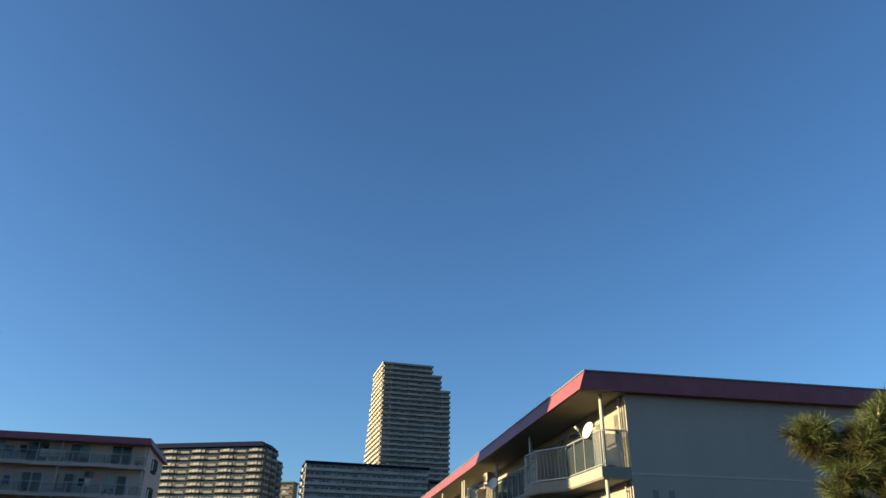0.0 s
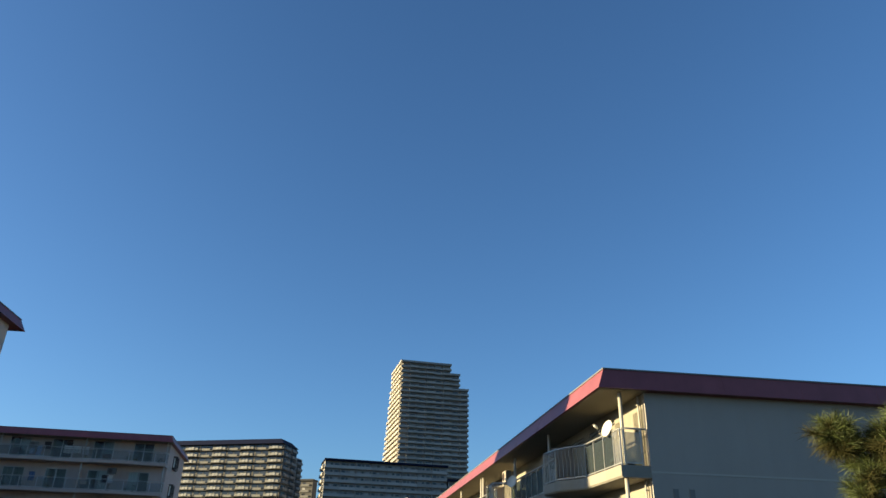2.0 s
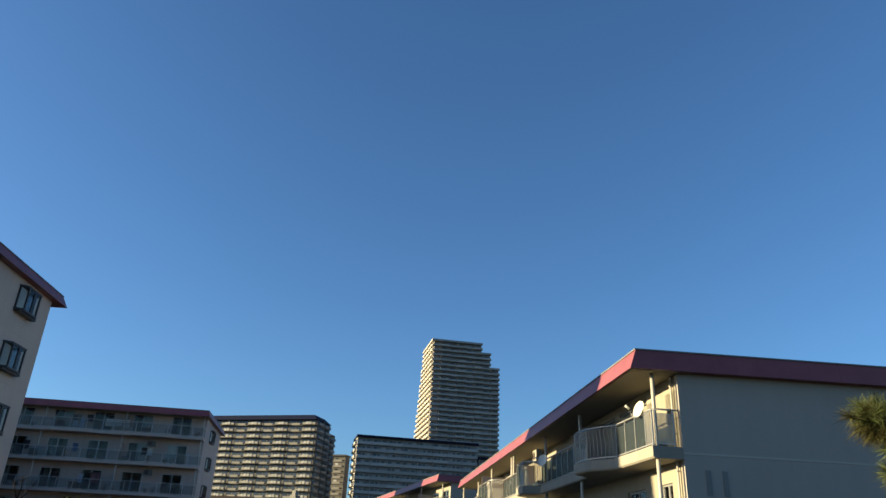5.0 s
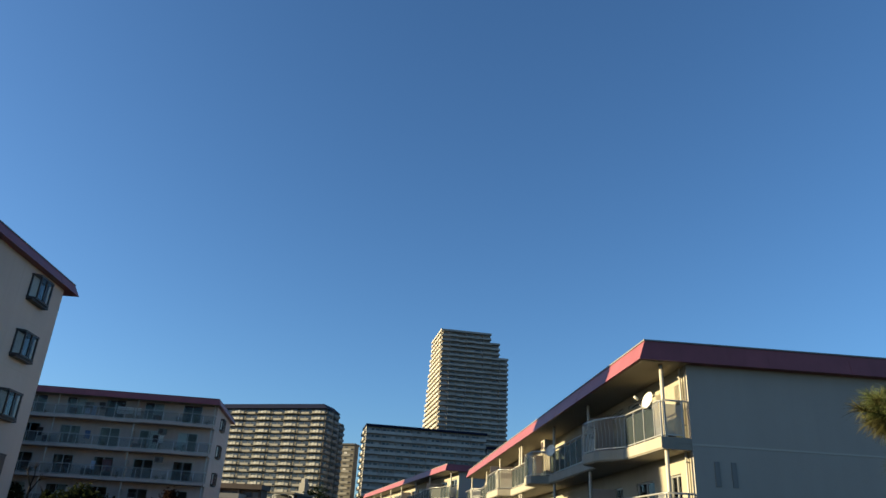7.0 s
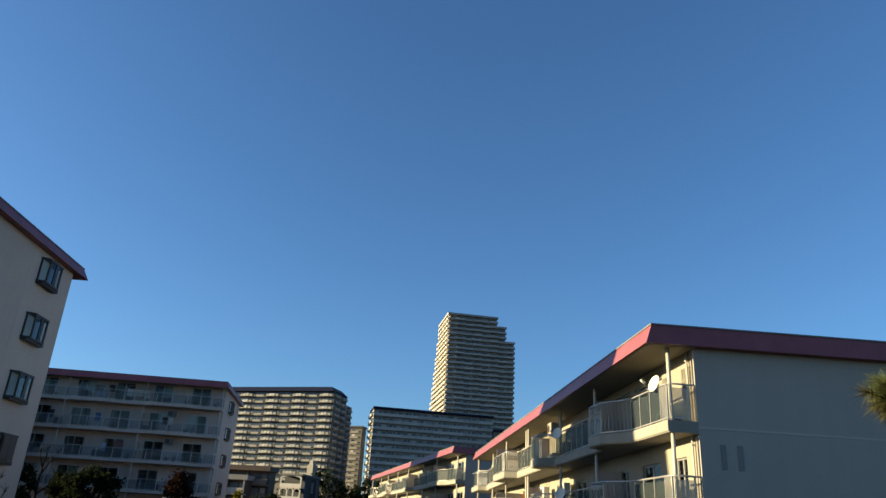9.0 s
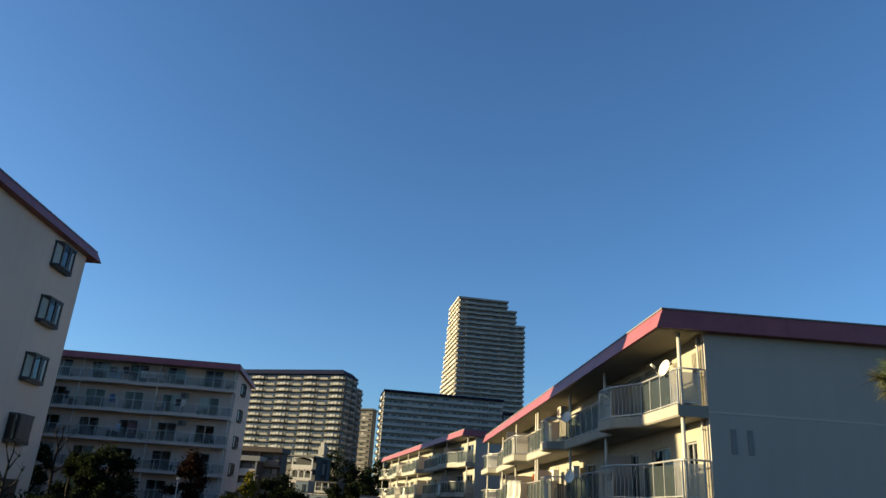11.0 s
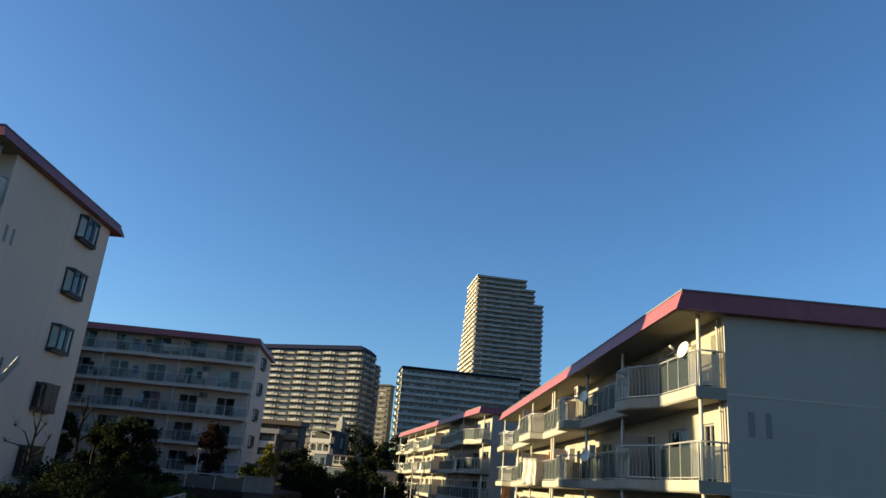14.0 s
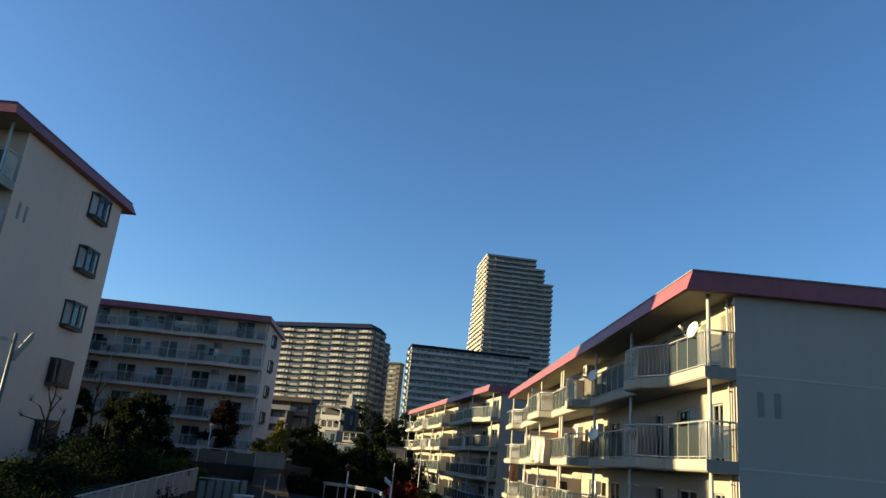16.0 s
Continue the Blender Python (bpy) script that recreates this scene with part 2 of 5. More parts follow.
# ---- ground: one sheet that reaches the horizon ----
def smooth01(a, b, v):
    t = min(1.0, max(0.0, (v - a) / (b - a)))
    return t * t * (3 - 2 * t)


def ground_z(x, y):
    side = -3.6 * smooth01(3.0, 7.0, x) * smooth01(8, 16, y)           # the lower terrace of the blocks on the right
    ahead = -2.2 * smooth01(25, 75, y) * smooth01(-18, -4, x)
    near = -1.2 * smooth01(13, 18.5, y) * smooth01(-10.1, -9.2, x)      # the sunken lane behind the fence
    z = min(side, ahead, near)
    z += -0.25 * smooth01(22, 40, y)
    z += 6.0 * smooth01(150, 330, y) + 14 * smooth01(200, 520, y)        # the hill under the far blocks
    return z


bm = bmesh.new()
xs = [-2500, -1200, -600, -300, -180, -120] + list(range(-90, -20, 5)) + list(range(-20, 13)) + list(range(15, 91, 5)) + [120, 180, 300, 600, 1200, 2500]
ys = [-1500, -600, -250, -100, -50, -25] + list(range(-10, 8, 3)) + list(range(8, 60)) + list(range(60, 140, 4)) + list(range(140, 540, 25)) + [700, 1200, 2500, 4000]
grid = [[bm.verts.new((x, y, ground_z(x, y))) for x in xs] for y in ys]
for a, b in zip(grid, grid[1:]):
    for i in range(len(xs) - 1):
        bm.faces.new((a[i], a[i + 1], b[i + 1], b[i]))
ground = part("ground", bm, GRASS, smooth=True)
tagged(ground, "rough dark grassy ground sloping down ahead", "ground", kind="structure")

# the road that runs ahead and bends away
bm = bmesh.new()
road_line = [(-1.5, -30), (-1.5, 0), (-2, 14), (-3, 26), (-4, 38), (-6, 48), (-10, 57), (-18, 64)]
left_side, right_side = [], []
for i, (x, y) in enumerate(road_line):
    a, b = Vector(road_line[max(0, i - 1)]), Vector(road_line[min(len(road_line) - 1, i + 1)])
    d = (b - a).normalized()
    n2 = Vector((-d.y, d.x))
    for lst, w in ((left_side, 2.6), (right_side, -2.6)):
        px, py = x + n2.x * w, y + n2.y * w
        lst.append(bm.verts.new((px, py, max(ground_z(px, py), ground_z(x, y)) + 0.05)))
for i in range(len(road_line) - 1):
    bm.faces.new((left_side[i], right_side[i], right_side[i + 1], left_side[i + 1]))
for row in (left_side, right_side):
    low = [bm.verts.new(v.co + Vector((0, 0, -0.4))) for v in row]
    for i in range(len(row) - 1):
        bm.faces.new((row[i], row[i + 1], low[i + 1], low[i]))
tagged(part("road", bm, ASPHALT), "dark grey asphalt road bending away downhill", "road", kind="structure")


# ---- apartment blocks with red flared roofs ----
def wall_with_openings(bm, length, z0, z1, holes, y0, y1):
    """An upright wall along x with rectangular holes (x0, x1, za, zb) that go through it."""
    rows = sorted({(h[2], h[3]) for h in holes})
    z = z0
    for za, zb in rows:
        if za > z:
            add_box(bm, 0, y0, z, length, y1, za)
        x = 0
        for h in sorted(h for h in holes if (h[2], h[3]) == (za, zb)):
            if h[0] > x:
                add_box(bm, x, y0, za, h[0], y1, zb)
            x = h[1]
        if x < length:
            add_box(bm, x, y0, za, length, y1, zb)
        z = zb
    if z < z1:
        add_box(bm, 0, y0, z, length, y1, z1)


FRAMES = {}


def sliding_window(parent, x0, x1, z0, z1, y, curtain, mat=None):
    """A two-leaf sliding window in an opening: frame, panes and the curtain behind."""
    mat = mat or ALU
    w, h = x1 - x0, z1 - z0
    win = new("window")
    win.matrix_basis = pose(x0, y, z0)
    win.parent = parent
    key = (round(w, 2), round(h, 2), mat.name)
    if key not in FRAMES:
        bm = bmesh.new()
        t = 0.06
        add_box(bm, 0, 0, 0, w, 0.09, t)
        add_box(bm, 0, 0, h - t, w, 0.09, h)
        add_box(bm, 0, 0, t, t, 0.09, h - t)
        add_box(bm, w - t, 0, t, w, 0.09, h - t)
        add_box(bm, w / 2 - 0.035, 0.01, t, w / 2 + 0.035, 0.07, h - t)
        fr = mesh_from(bm, "window_frame", mat)
        bm = bmesh.new()
        add_box(bm, 0.06, 0.035, 0.06, w / 2 - 0.035, 0.043, h - 0.06)
        pa = mesh_from(bm, "pane", GLASS)
        bm = bmesh.new()
        n, cw = 14, w * 0.42
        for k in range(n):
            xa, xb = cw * k / n, cw * (k + 1) / n
            ya, yb = 0.16 + 0.03 * (k % 2), 0.16 + 0.03 * ((k + 1) % 2)
            v = [bm.verts.new(p) for p in ((xa, ya, 0.03), (xb, yb, 0.03), (xb, yb, h - 0.03), (xa, ya, h - 0.03))]
            bm.faces.new(v)
        cu = mesh_from(bm, "curtain", CURTAIN)
        FRAMES[key] = (fr, pa, cu)
    fr, pa, cu = FRAMES[key]
    new("window_frame", fr).parent = win
    for k in (0, 1):
        p = new("pane", pa)
        p.parent = win
        p.location.x = k * (w / 2 - 0.025)
        p.visible_shadow = False
    if curtain:
        c = new("curtain", cu)
        c.parent = win
        c.location.x = 0.04 if curtain == 1 else w * 0.54
    return win


def bay_window(parent, x, y, z, w=1.3, h=1.45, out=0.42):
    """A bronze box bay on a gable wall that faces local +x: w along local y, pushed out along +x."""
    bay = new("bay_window")
    bay.matrix_basis = pose(x, y, z)
    bay.parent = parent
    if "bay" not in FRAMES:
        t = 0.07
        bm = bmesh.new()
        c = 0.22                                             # slanted cheeks
        for zz in (0, h - 0.09):
            v = [bm.verts.new((px, py, zz + dz)) for dz in (0, 0.09) for px, py in ((0, -0.05), (out, c - 0.05), (out, w - c + 0.05), (0, w + 0.05))]
            for f in ((3, 2, 1, 0), (4, 5, 6, 7), (0, 1, 5, 4), (1, 2, 6, 5), (2, 3, 7, 6), (3, 0, 4, 7)):
                bm.faces.new([v[i] for i in f])
        for px, py in ((0.0, 0), (out - t, c), (out - t, w / 2 - t / 2), (out - t, w - c - t), (0.0, w - t)):
            add_box(bm, px, py, 0.09, px + t, py + t, h - 0.09)
        add_box(bm, 0, 0, -0.09, out * 0.8, w, -0.002)
        fr = mesh_from(bm, "bay_frame", DARKM)
        bm = bmesh.new()
        for (ax, ay), (bx, by) in (((0.05, 0.03), (out - 0.05, c + 0.03)), ((out - 0.035, c + t), (out - 0.035, w / 2 - t / 2)), ((out - 0.035, w / 2 + t / 2), (out - 0.035, w - c - t)), ((out - 0.05, w - c - 0.03), (0.05, w - 0.03))):
            v = [bm.verts.new(p) for p in ((ax, ay, 0.09), (bx, by, 0.09), (bx, by, h - 0.09), (ax, ay, h - 0.09))]
            bm.faces.new(v)
        pa = mesh_from(bm, "pane", GLASS)
        bm = bmesh.new()
        for k in range(10):
            ya, yb = 0.06 + (w * 0.45) * k / 10, 0.06 + (w * 0.45) * (k + 1) / 10
            v = [bm.verts.new(p) for p in ((0.06 + 0.03 * (k % 2), ya, 0.1), (0.06 + 0.03 * ((k + 1) % 2), yb, 0.1), (0.06 + 0.03 * ((k + 1) % 2), yb, h - 0.1), (0.06 + 0.03 * (k % 2), ya, h - 0.1))]
            bm.faces.new(v)
        cu = mesh_from(bm, "curtain", CURTAIN)
        bm = bmesh.new()
        add_box(bm, 0.004, 0.02, 0.02, 0.03, w - 0.02, h - 0.02)
        bk = mesh_from(bm, "window_back", FARGLASS)
        FRAMES["bay"] = (fr, pa, cu, bk)
    for nm, me in zip(("bay_frame", "pane", "curtain", "window_back"), FRAMES["bay"]):
        o = new(nm, me)
        o.parent = bay
        if nm == "pane":
            o.visible_shadow = False
    return bay


def flared_roof(parent, length, depth, z, front, gable, back, height=0.62, inset=0.24, steep=0.24, far=0.0):
    """Roof with slanted red fascia all round, a soffit under it."""
    bm = bmesh.new()
    lo = [(-gable - far, -front), (length + gable, -front), (length + gable, depth + back), (-gable - far, depth + back)]
    hi = [(-gable - far + steep, -front + inset), (length + gable - steep, -front + inset), (length + gable - steep, depth + back - inset), (-gable - far + steep, depth + back - inset)]
    a = [bm.verts.new((x, y, z)) for x, y in lo]
    b = [bm.verts.new((x, y, z + height)) for x, y in hi]
    inner = [bm.verts.new((x * 0.5 + length * 0.25, y * 0.5 + depth * 0.25, z + height + 0.15)) for x, y in hi]
    for i in range(4):
        j = (i + 1) % 4
        bm.faces.new((a[i], a[j], b[j], b[i]))
        bm.faces.new((b[i], b[j], inner[j], inner[i]))
    bm.faces.new(inner)
    bm.faces.new(a[::-1])
    roof = part("roof", bm, PINK, parent, "dull red flared metal roof edge")
    bm = bmesh.new()
    d = 0.10
    add_box(bm, -gable + d, -front + d, z - 0.016, length + gable - d, 0.0, z - 0.003)
    part("soffit", bm, SOFFIT, roof, "cream painted soffit")
    # seams in the sheet metal of the fascia
    def seam(p, q, d, w):
        bm = bmesh.new()
        p, q, d, w = Vector(p), Vector(q), Vector(d), Vector(w)
        v = [bm.verts.new(a + b * 0.004 + c * 0.006) for a in (p, q) for b, c in ((d * -0.5, -w), (d, -w), (d, w), (d * -0.5, w))]
        for f in ((0, 1, 2, 3), (7, 6, 5, 4), (0, 4, 5, 1), (1, 5, 6, 2), (2, 6, 7, 3), (3, 7, 4, 0)):
            bm.faces.new([v[i] for i in f])
        part("seam", bm, PINK, roof)

    x = length - 3.2
    while x > 1:
        seam((x, -front, z + 0.01), (x, -front + inset, z + height - 0.01), (0, -1, 0.3), (1, 0, 0))
        x -= 3.64
    y = 2.6
    while y < depth:
        seam((length + gable, y, z + 0.01), (length + gable - steep, y, z + height - 0.01), (1, 0, 0.3), (0, 1, 0))
        y += 2.7
    # thin pale flashing along the top edge and joints in the sheet metal
    bm = bmesh.new()
    e, g = inset - 0.03, steep - 0.03
    for x0, y0, x1, y1 in ((-gable + g, -front + e, length + gable - g, -front + e + 0.05), (length + gable - g - 0.05, -front + e + 0.053, length + gable - g, depth + back - e)):
        add_box(bm, x0, y0, z + height - 0.01, x1, y1, z + height + 0.035)
    part("flashing", bm, RAILP, roof, "thin grey metal flashing")
    return roof


def profile_at(profile, s):
    for (s0, o0), (s1, o1) in zip(profile, profile[1:]):
        if s <= s1:
            t = (s - s0) / (s1 - s0)
            t = t * t * (3 - 2 * t)
            return o0 + (o1 - o0) * t
    return profile[-1][1]


BARS = {}


def bowed_bar(h):
    """A slim railing bar that bellies outwards at the top."""
    if h not in BARS:
        bm = bmesh.new()
        add_tube(bm, [(0, 0, 0), (0, 0, h * 0.55), (0, -0.03, h * 0.68), (0, -0.06, h * 0.82), (0, -0.05, h * 0.93), (0, 0, h)], 0.011, sides=5)
        BARS[h] = mesh_from(bm, "bar", ALU)
    return BARS[h]


def apartment(label, m, length, depth, base, levels, soffit, profile, doors, posts, bars, wall_mat, gable_mat, panel_mat,
              roof_front=1.6, roof_gable=0.4, roof_back=0.9, step=0.95, slab_mat=None, strings=True, rail_from=0, group="red-roofed apartment blocks", seed=1, slab_h=0.36, rail=1.28, curtains=(0, 0, 0, 1, 2), top_doors=None, roof_height=0.62, roof_steep=0.24, extra=0.0):
    """One block. Local x runs to the end that faces the camera (s counts back from it), the balcony front faces -y."""
    rng = random.Random(seed)
    slab_mat = slab_mat or SLAB
    house = thing("apartment_block", m, label, "apartment building", group)
    holes = []
    for z in levels:
        for s0, s1, h0, h1 in (top_doors if top_doors and z == levels[-1] else doors):
            holes.append((length - s1, length - s0, z + h0, z + h1))
    bm = bmesh.new()
    T = 0.2
    wall_with_openings(bm, length, base, soffit, holes, 0, T)
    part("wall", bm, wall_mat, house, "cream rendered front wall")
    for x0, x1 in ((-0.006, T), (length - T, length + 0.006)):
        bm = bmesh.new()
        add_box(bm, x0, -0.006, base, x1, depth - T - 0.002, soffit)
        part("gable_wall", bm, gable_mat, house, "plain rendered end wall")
    bm = bmesh.new()
    add_box(bm, 0, depth - T, base, length, depth, soffit)
    part("wall", bm, wall_mat, house)
    if strings:
        for z in levels:
            # lighter paint stands in for the light caught along the upper edge
            block("string_course", length + 0.006, 0.0, z - 0.03, length + 0.016, depth, z + 0.03, POSTM, house)
    for z in levels:
        block("floor_slab", T, T, z - 0.16, length - T, depth - T, z - 0.02, INNER, house)
    block("inner_wall", T, 3.0, base, length - T, 3.1, soffit - 0.05, INNER, house)
    x = length - 3.6
    while x > 1:
        block("party_wall", x, T + 0.002, base, x + 0.12, 2.998, soffit - 0.05, INNER, house)
        x -= 3.6
    for z in levels:
        for s0, s1, h0, h1 in (top_doors if top_doors and z == levels[-1] else doors):
            sliding_window(house, length - s1, length - s0, z + h0, z + h1, 0.06, rng.choice(curtains))
    flared_roof(house, length, depth, soffit, roof_front, roof_gable, roof_back, roof_height, steep=roof_steep, far=extra)
    if extra:
        # the rest of the block, beyond what is seen
        block("far_wing", -extra, 0.0, base, -0.01, depth, soffit - 0.002, wall_mat, house)
    # balconies: slab that follows the wavy front, kerb, rail, posts and panels
    n = int(length / 0.28)
    ss = sorted({round(length * i / n, 3) for i in range(n + 1)} | {min(length, p[0] + d) for p in profile for d in (0, 0.12) if p[0] <= length})
    for z in levels:
        bm = bmesh.new()
        top = z + slab_h / 2
        ring = []
        for s in ss:
            o = profile_at(profile, s)
            ring.append([bm.verts.new((length - s, yy, zz)) for yy, zz in ((-0.004, z - slab_h / 2), (-o + 0.05, z - slab_h / 2), (-o, z - slab_h / 2 + 0.05), (-o, top), (-o + 0.12, top), (-o + 0.12, z + 0.02), (-0.004, z + 0.02))])
        for a, b in zip(ring, ring[1:]):
            for k in range(7):
                bm.faces.new((a[k], a[(k + 1) % 7], b[(k + 1) % 7], b[k]))
        bm.faces.new(ring[0])
        bm.faces.new(ring[-1][::-1])
        add_box(bm, length - 0.12, -profile_at(profile, 0) + 0.125, z + 0.022, length, -0.006, top - 0.002)
        bal = part("balcony", bm, slab_mat, house, "painted concrete balcony slab with a railing")
        # top rail
        bm = bmesh.new()
        pts = [(length - s, -profile_at(profile, s) + 0.06, z + rail) for s in ss[::2]]
        pts = [(length - 0.03, -0.05, z + rail), (length - 0.03, -profile_at(profile, 0) + 0.15, z + rail)] + pts[1:]
        add_tube(bm, pts, 0.032, sides=6)
        part("handrail", bm, ALU, bal, smooth=True)
        # uprights and panels
        cuts, steep = [0.06], set()
        for (a, oa), (b, ob) in zip(profile, profile[1:]):
            if abs(ob - oa) > 0.3 and b - a < 0.8:
                steep.add(round(b, 2))
            k = max(1, round(math.hypot(b - a, ob - oa) / step))
            cuts += [a + (b - a) * (i + 1) / k for i in range(k)]
        cuts = [c for c in cuts if c < length - 0.05]
        for s0, s1 in zip(cuts, cuts[1:]):
            p0 = Vector((length - s0, -profile_at(profile, s0) + 0.06, 0))
            p1 = Vector((length - s1, -profile_at(profile, s1) + 0.06, 0))
            ang = math.degrees(math.atan2(p1.y - p0.y, p1.x - p0.x))
            block("upright", p0.x - 0.022, p0.y - 0.022, top, p0.x + 0.022, p0.y + 0.022, z + rail - 0.02, ALU, bal)
            mid, ln = (p0 + p1) / 2, (p1 - p0).length
            smid = (s0 + s1) / 2
            if round(s1, 2) in steep or any(a <= smid <= b for a, b in bars):
                for j in range(1, 8):
                    q = p0 + (p1 - p0) * j / 8
                    bar = new("bar", bowed_bar(rail - slab_h / 2 - 0.06))
                    bar.matrix_basis = pose(q.x, q.y, top + 0.05, 0, 0, ang + 180)
                    bar.parent = bal
            else:
                block("panel", mid.x - ln / 2 + 0.035, mid.y - 0.006, top + 0.09, mid.x + ln / 2 - 0.035, mid.y + 0.006, z + rail - 0.11, panel_mat, bal, turn=ang)
            block("bottom_rail", mid.x - ln / 2, mid.y - 0.018, top + 0.05, mid.x + ln / 2, mid.y + 0.018, top + 0.085, ALU, bal, turn=ang)
        # end panel at the gable
        o = profile_at(profile, 0)
        block("panel", length - 0.045, -o + 0.2, top + 0.09, length - 0.033, -0.25, z + rail - 0.11, FROSTW if panel_mat is FROST else panel_mat, bal)
        for yy in (-o + 0.16, -0.23):
            block("upright", length - 0.06, yy - 0.02, top, length - 0.02, yy + 0.02, z + rail - 0.02, ALU, bal)
        block("bottom_rail", length - 0.055, -o + 0.16, top + 0.05, length - 0.02, -0.23, top + 0.085, ALU, bal)
        # partition boards between flats
        for s in posts[1:-1:2]:
            o = profile_at(profile, s)
            block("partition", length - s - 0.02, -o + 0.2, z + 0.02, length - s + 0.02, -0.01, z + 1.9, PALE, bal)
    # round columns through all floors
    stops = [base] + list(levels) + [soffit]
    for s in posts:
        o = profile_at(profile, s)
        off = min(o - 0.10, roof_front - 0.25)
        for z0, z1 in zip(stops, stops[1:]):
            bm = bmesh.new()
            a, b = z0 + (slab_h / 2 if z0 != base else 0), z1 - (slab_h / 2 if z1 != soffit else 0.03)
            add_tube(bm, [(length - s, -off + 0.1, a), (length - s, -off + 0.1, b)], 0.06, sides=10)
            part("column", bm, POSTM, house, smooth=True)
    return house


def grown(k, m):
    """The matrix m made k times larger about the eye level at the origin."""
    return Matrix.Translation((0, 0, EYE)) @ Matrix.Scale(k, 4) @ Matrix.Translation((0, 0, -EYE)) @ m


# local x towards the camera
m_near = Matrix.Translation((9.1, 21.1, EYE)) @ Matrix.Rotation(radians(-89.0), 4, "Z") @ Matrix.Translation((-40.6, 0, 0))
P_near = [(0, 0.95), (0.55, 0.97), (3.0, 1.05), (4.2, 1.75), (5.3, 1.85), (5.9, 1.2), (13.1, 1.2), (13.45, 2.0), (15.0, 2.0), (15.4, 1.4), (21.8, 1.35), (22.1, 2.1), (26.3, 2.1), (26.7, 1.3), (33.0, 1.15), (36.4, 1.0), (36.7, 1.65), (40.6, 1.65)]
D_near = [(1.0, 1.9, 0.05, 1.95), (3.2, 4.9, 0.05, 1.95), (6.4, 7.3, 0.05, 1.95), (9.2, 10.9, 0.05, 1.95), (12.2, 13.9, 0.05, 1.95), (16.0, 17.7, 0.05, 1.95), (20.0, 21.7, 0.05, 1.95), (23.4, 25.1, 0.05, 1.95), (27.2, 28.9, 0.05, 1.95), (31.0, 32.7, 0.05, 1.95), (34.4, 36.1, 0.05, 1.95), (38.2, 39.4, 0.05, 1.95)]
T_near = [(1.0, 1.9, 0.05, 1.95), (2.6, 5.3, 0.05, 2.1), (5.9, 7.9, 0.05, 2.1), (8.6, 11.4, 0.05, 2.1)] + D_near[4:]
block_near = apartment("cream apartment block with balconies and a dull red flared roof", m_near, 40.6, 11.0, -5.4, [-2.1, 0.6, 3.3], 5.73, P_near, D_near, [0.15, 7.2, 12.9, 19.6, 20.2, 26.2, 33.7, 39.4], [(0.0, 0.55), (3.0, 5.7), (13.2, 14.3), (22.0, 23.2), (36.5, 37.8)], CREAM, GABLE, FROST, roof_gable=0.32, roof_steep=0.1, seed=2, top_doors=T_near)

mD = grown(0.98, Matrix.Translation((7.0, 69.7, EYE)) @ Matrix.Rotation(radians(-80.0), 4, "Z") @ Matrix.Translation((-50.0, 0, 0)))
PD = [(0, 0.95), (3.0, 1.05), (4.3, 1.6), (8.5, 1.7), (9.2, 1.2), (18.0, 1.2), (18.4, 1.95), (20.5, 1.95), (21.0, 1.4), (31.6, 1.35), (32.0, 2.0), (35.6, 2.0), (36.0, 1.3), (45.0, 1.1), (45.4, 1.65), (50.0, 1.65)]
DD = [(0.7 + 3.6 * i, 3.0 + 3.6 * i, 0.05, 2.0) for i in range(14)]
blockD = apartment("cream apartment block farther off, half in shadow, red flared roof", mD, 50.0, 11.0, -6.6, [-3.9, -1.15, 1.6, 4.4], 6.98, PD, DD, [0.15, 7.0, 14, 21.5, 28.5, 36, 43, 49.7], [(18.2, 19.5), (32, 33.3), (45, 46.5)], CREAM, GABLE, FROST, roof_front=1.5, seed=3)

mL = grown(1.02, Matrix.Translation((-17.6, 74.8, EYE)) @ Matrix.Rotation(radians(4.0), 4, "Z") @ Matrix.Translation((-42.0, 0, 0)))
PL = [(0, 1.0), (2.2, 1.1)]
for k in range(5):
    PL += [(3.4 + 7.6 * k, 1.45), (6.4 + 7.6 * k, 1.45), (7.6 + 7.6 * k, 1.12), (9.6 + 7.6 * k, 1.12)]
PL = PL + [(42.0, 1.1)]
DL = [(1.5 + 3.75 * i, 3.4 + 3.75 * i, 0.05, 2.1) for i in range(11)]
blockL = apartment("pale five-storey apartment block in shade with glass balcony panels", mL, 42.0, 10.6, -1.6, [-0.8, 1.98, 4.72, 7.5, 10.25], 12.38, PL, DL, [0.15, 7.6, 15.1, 22.6, 30.1, 41.8], [], PALE, PALE, FROSTBLUE, roof_front=1.4, step=1.25, slab_mat=PALE, seed=4, slab_h=0.3, rail=1.15, curtains=(0, 0, 0, 1, 2), extra=28.0)

m_tall = grown(0.991, Matrix.Translation((-17.3, 26.78, EYE)) @ Matrix.Translation((-16.0, 0, 0)))
block_tall = apartment("tall beige five-storey apartment block with bay windows, red roof", m_tall, 16.0, 9.25, -1.5, [-1.1, 1.5, 4.1, 6.7, 8.95], 11.4, [(0, 1.1), (16, 1.1)], [(1.2 + 3.7 * i, 2.9 + 3.7 * i, 0.05, 1.95) for i in range(4)], [0.15, 7.5, 15.8], [], GABLE_tall, GABLE_tall, FROST, roof_front=1.75, roof_back=0.95, strings=False, seed=5, roof_height=0.54, extra=32.0)
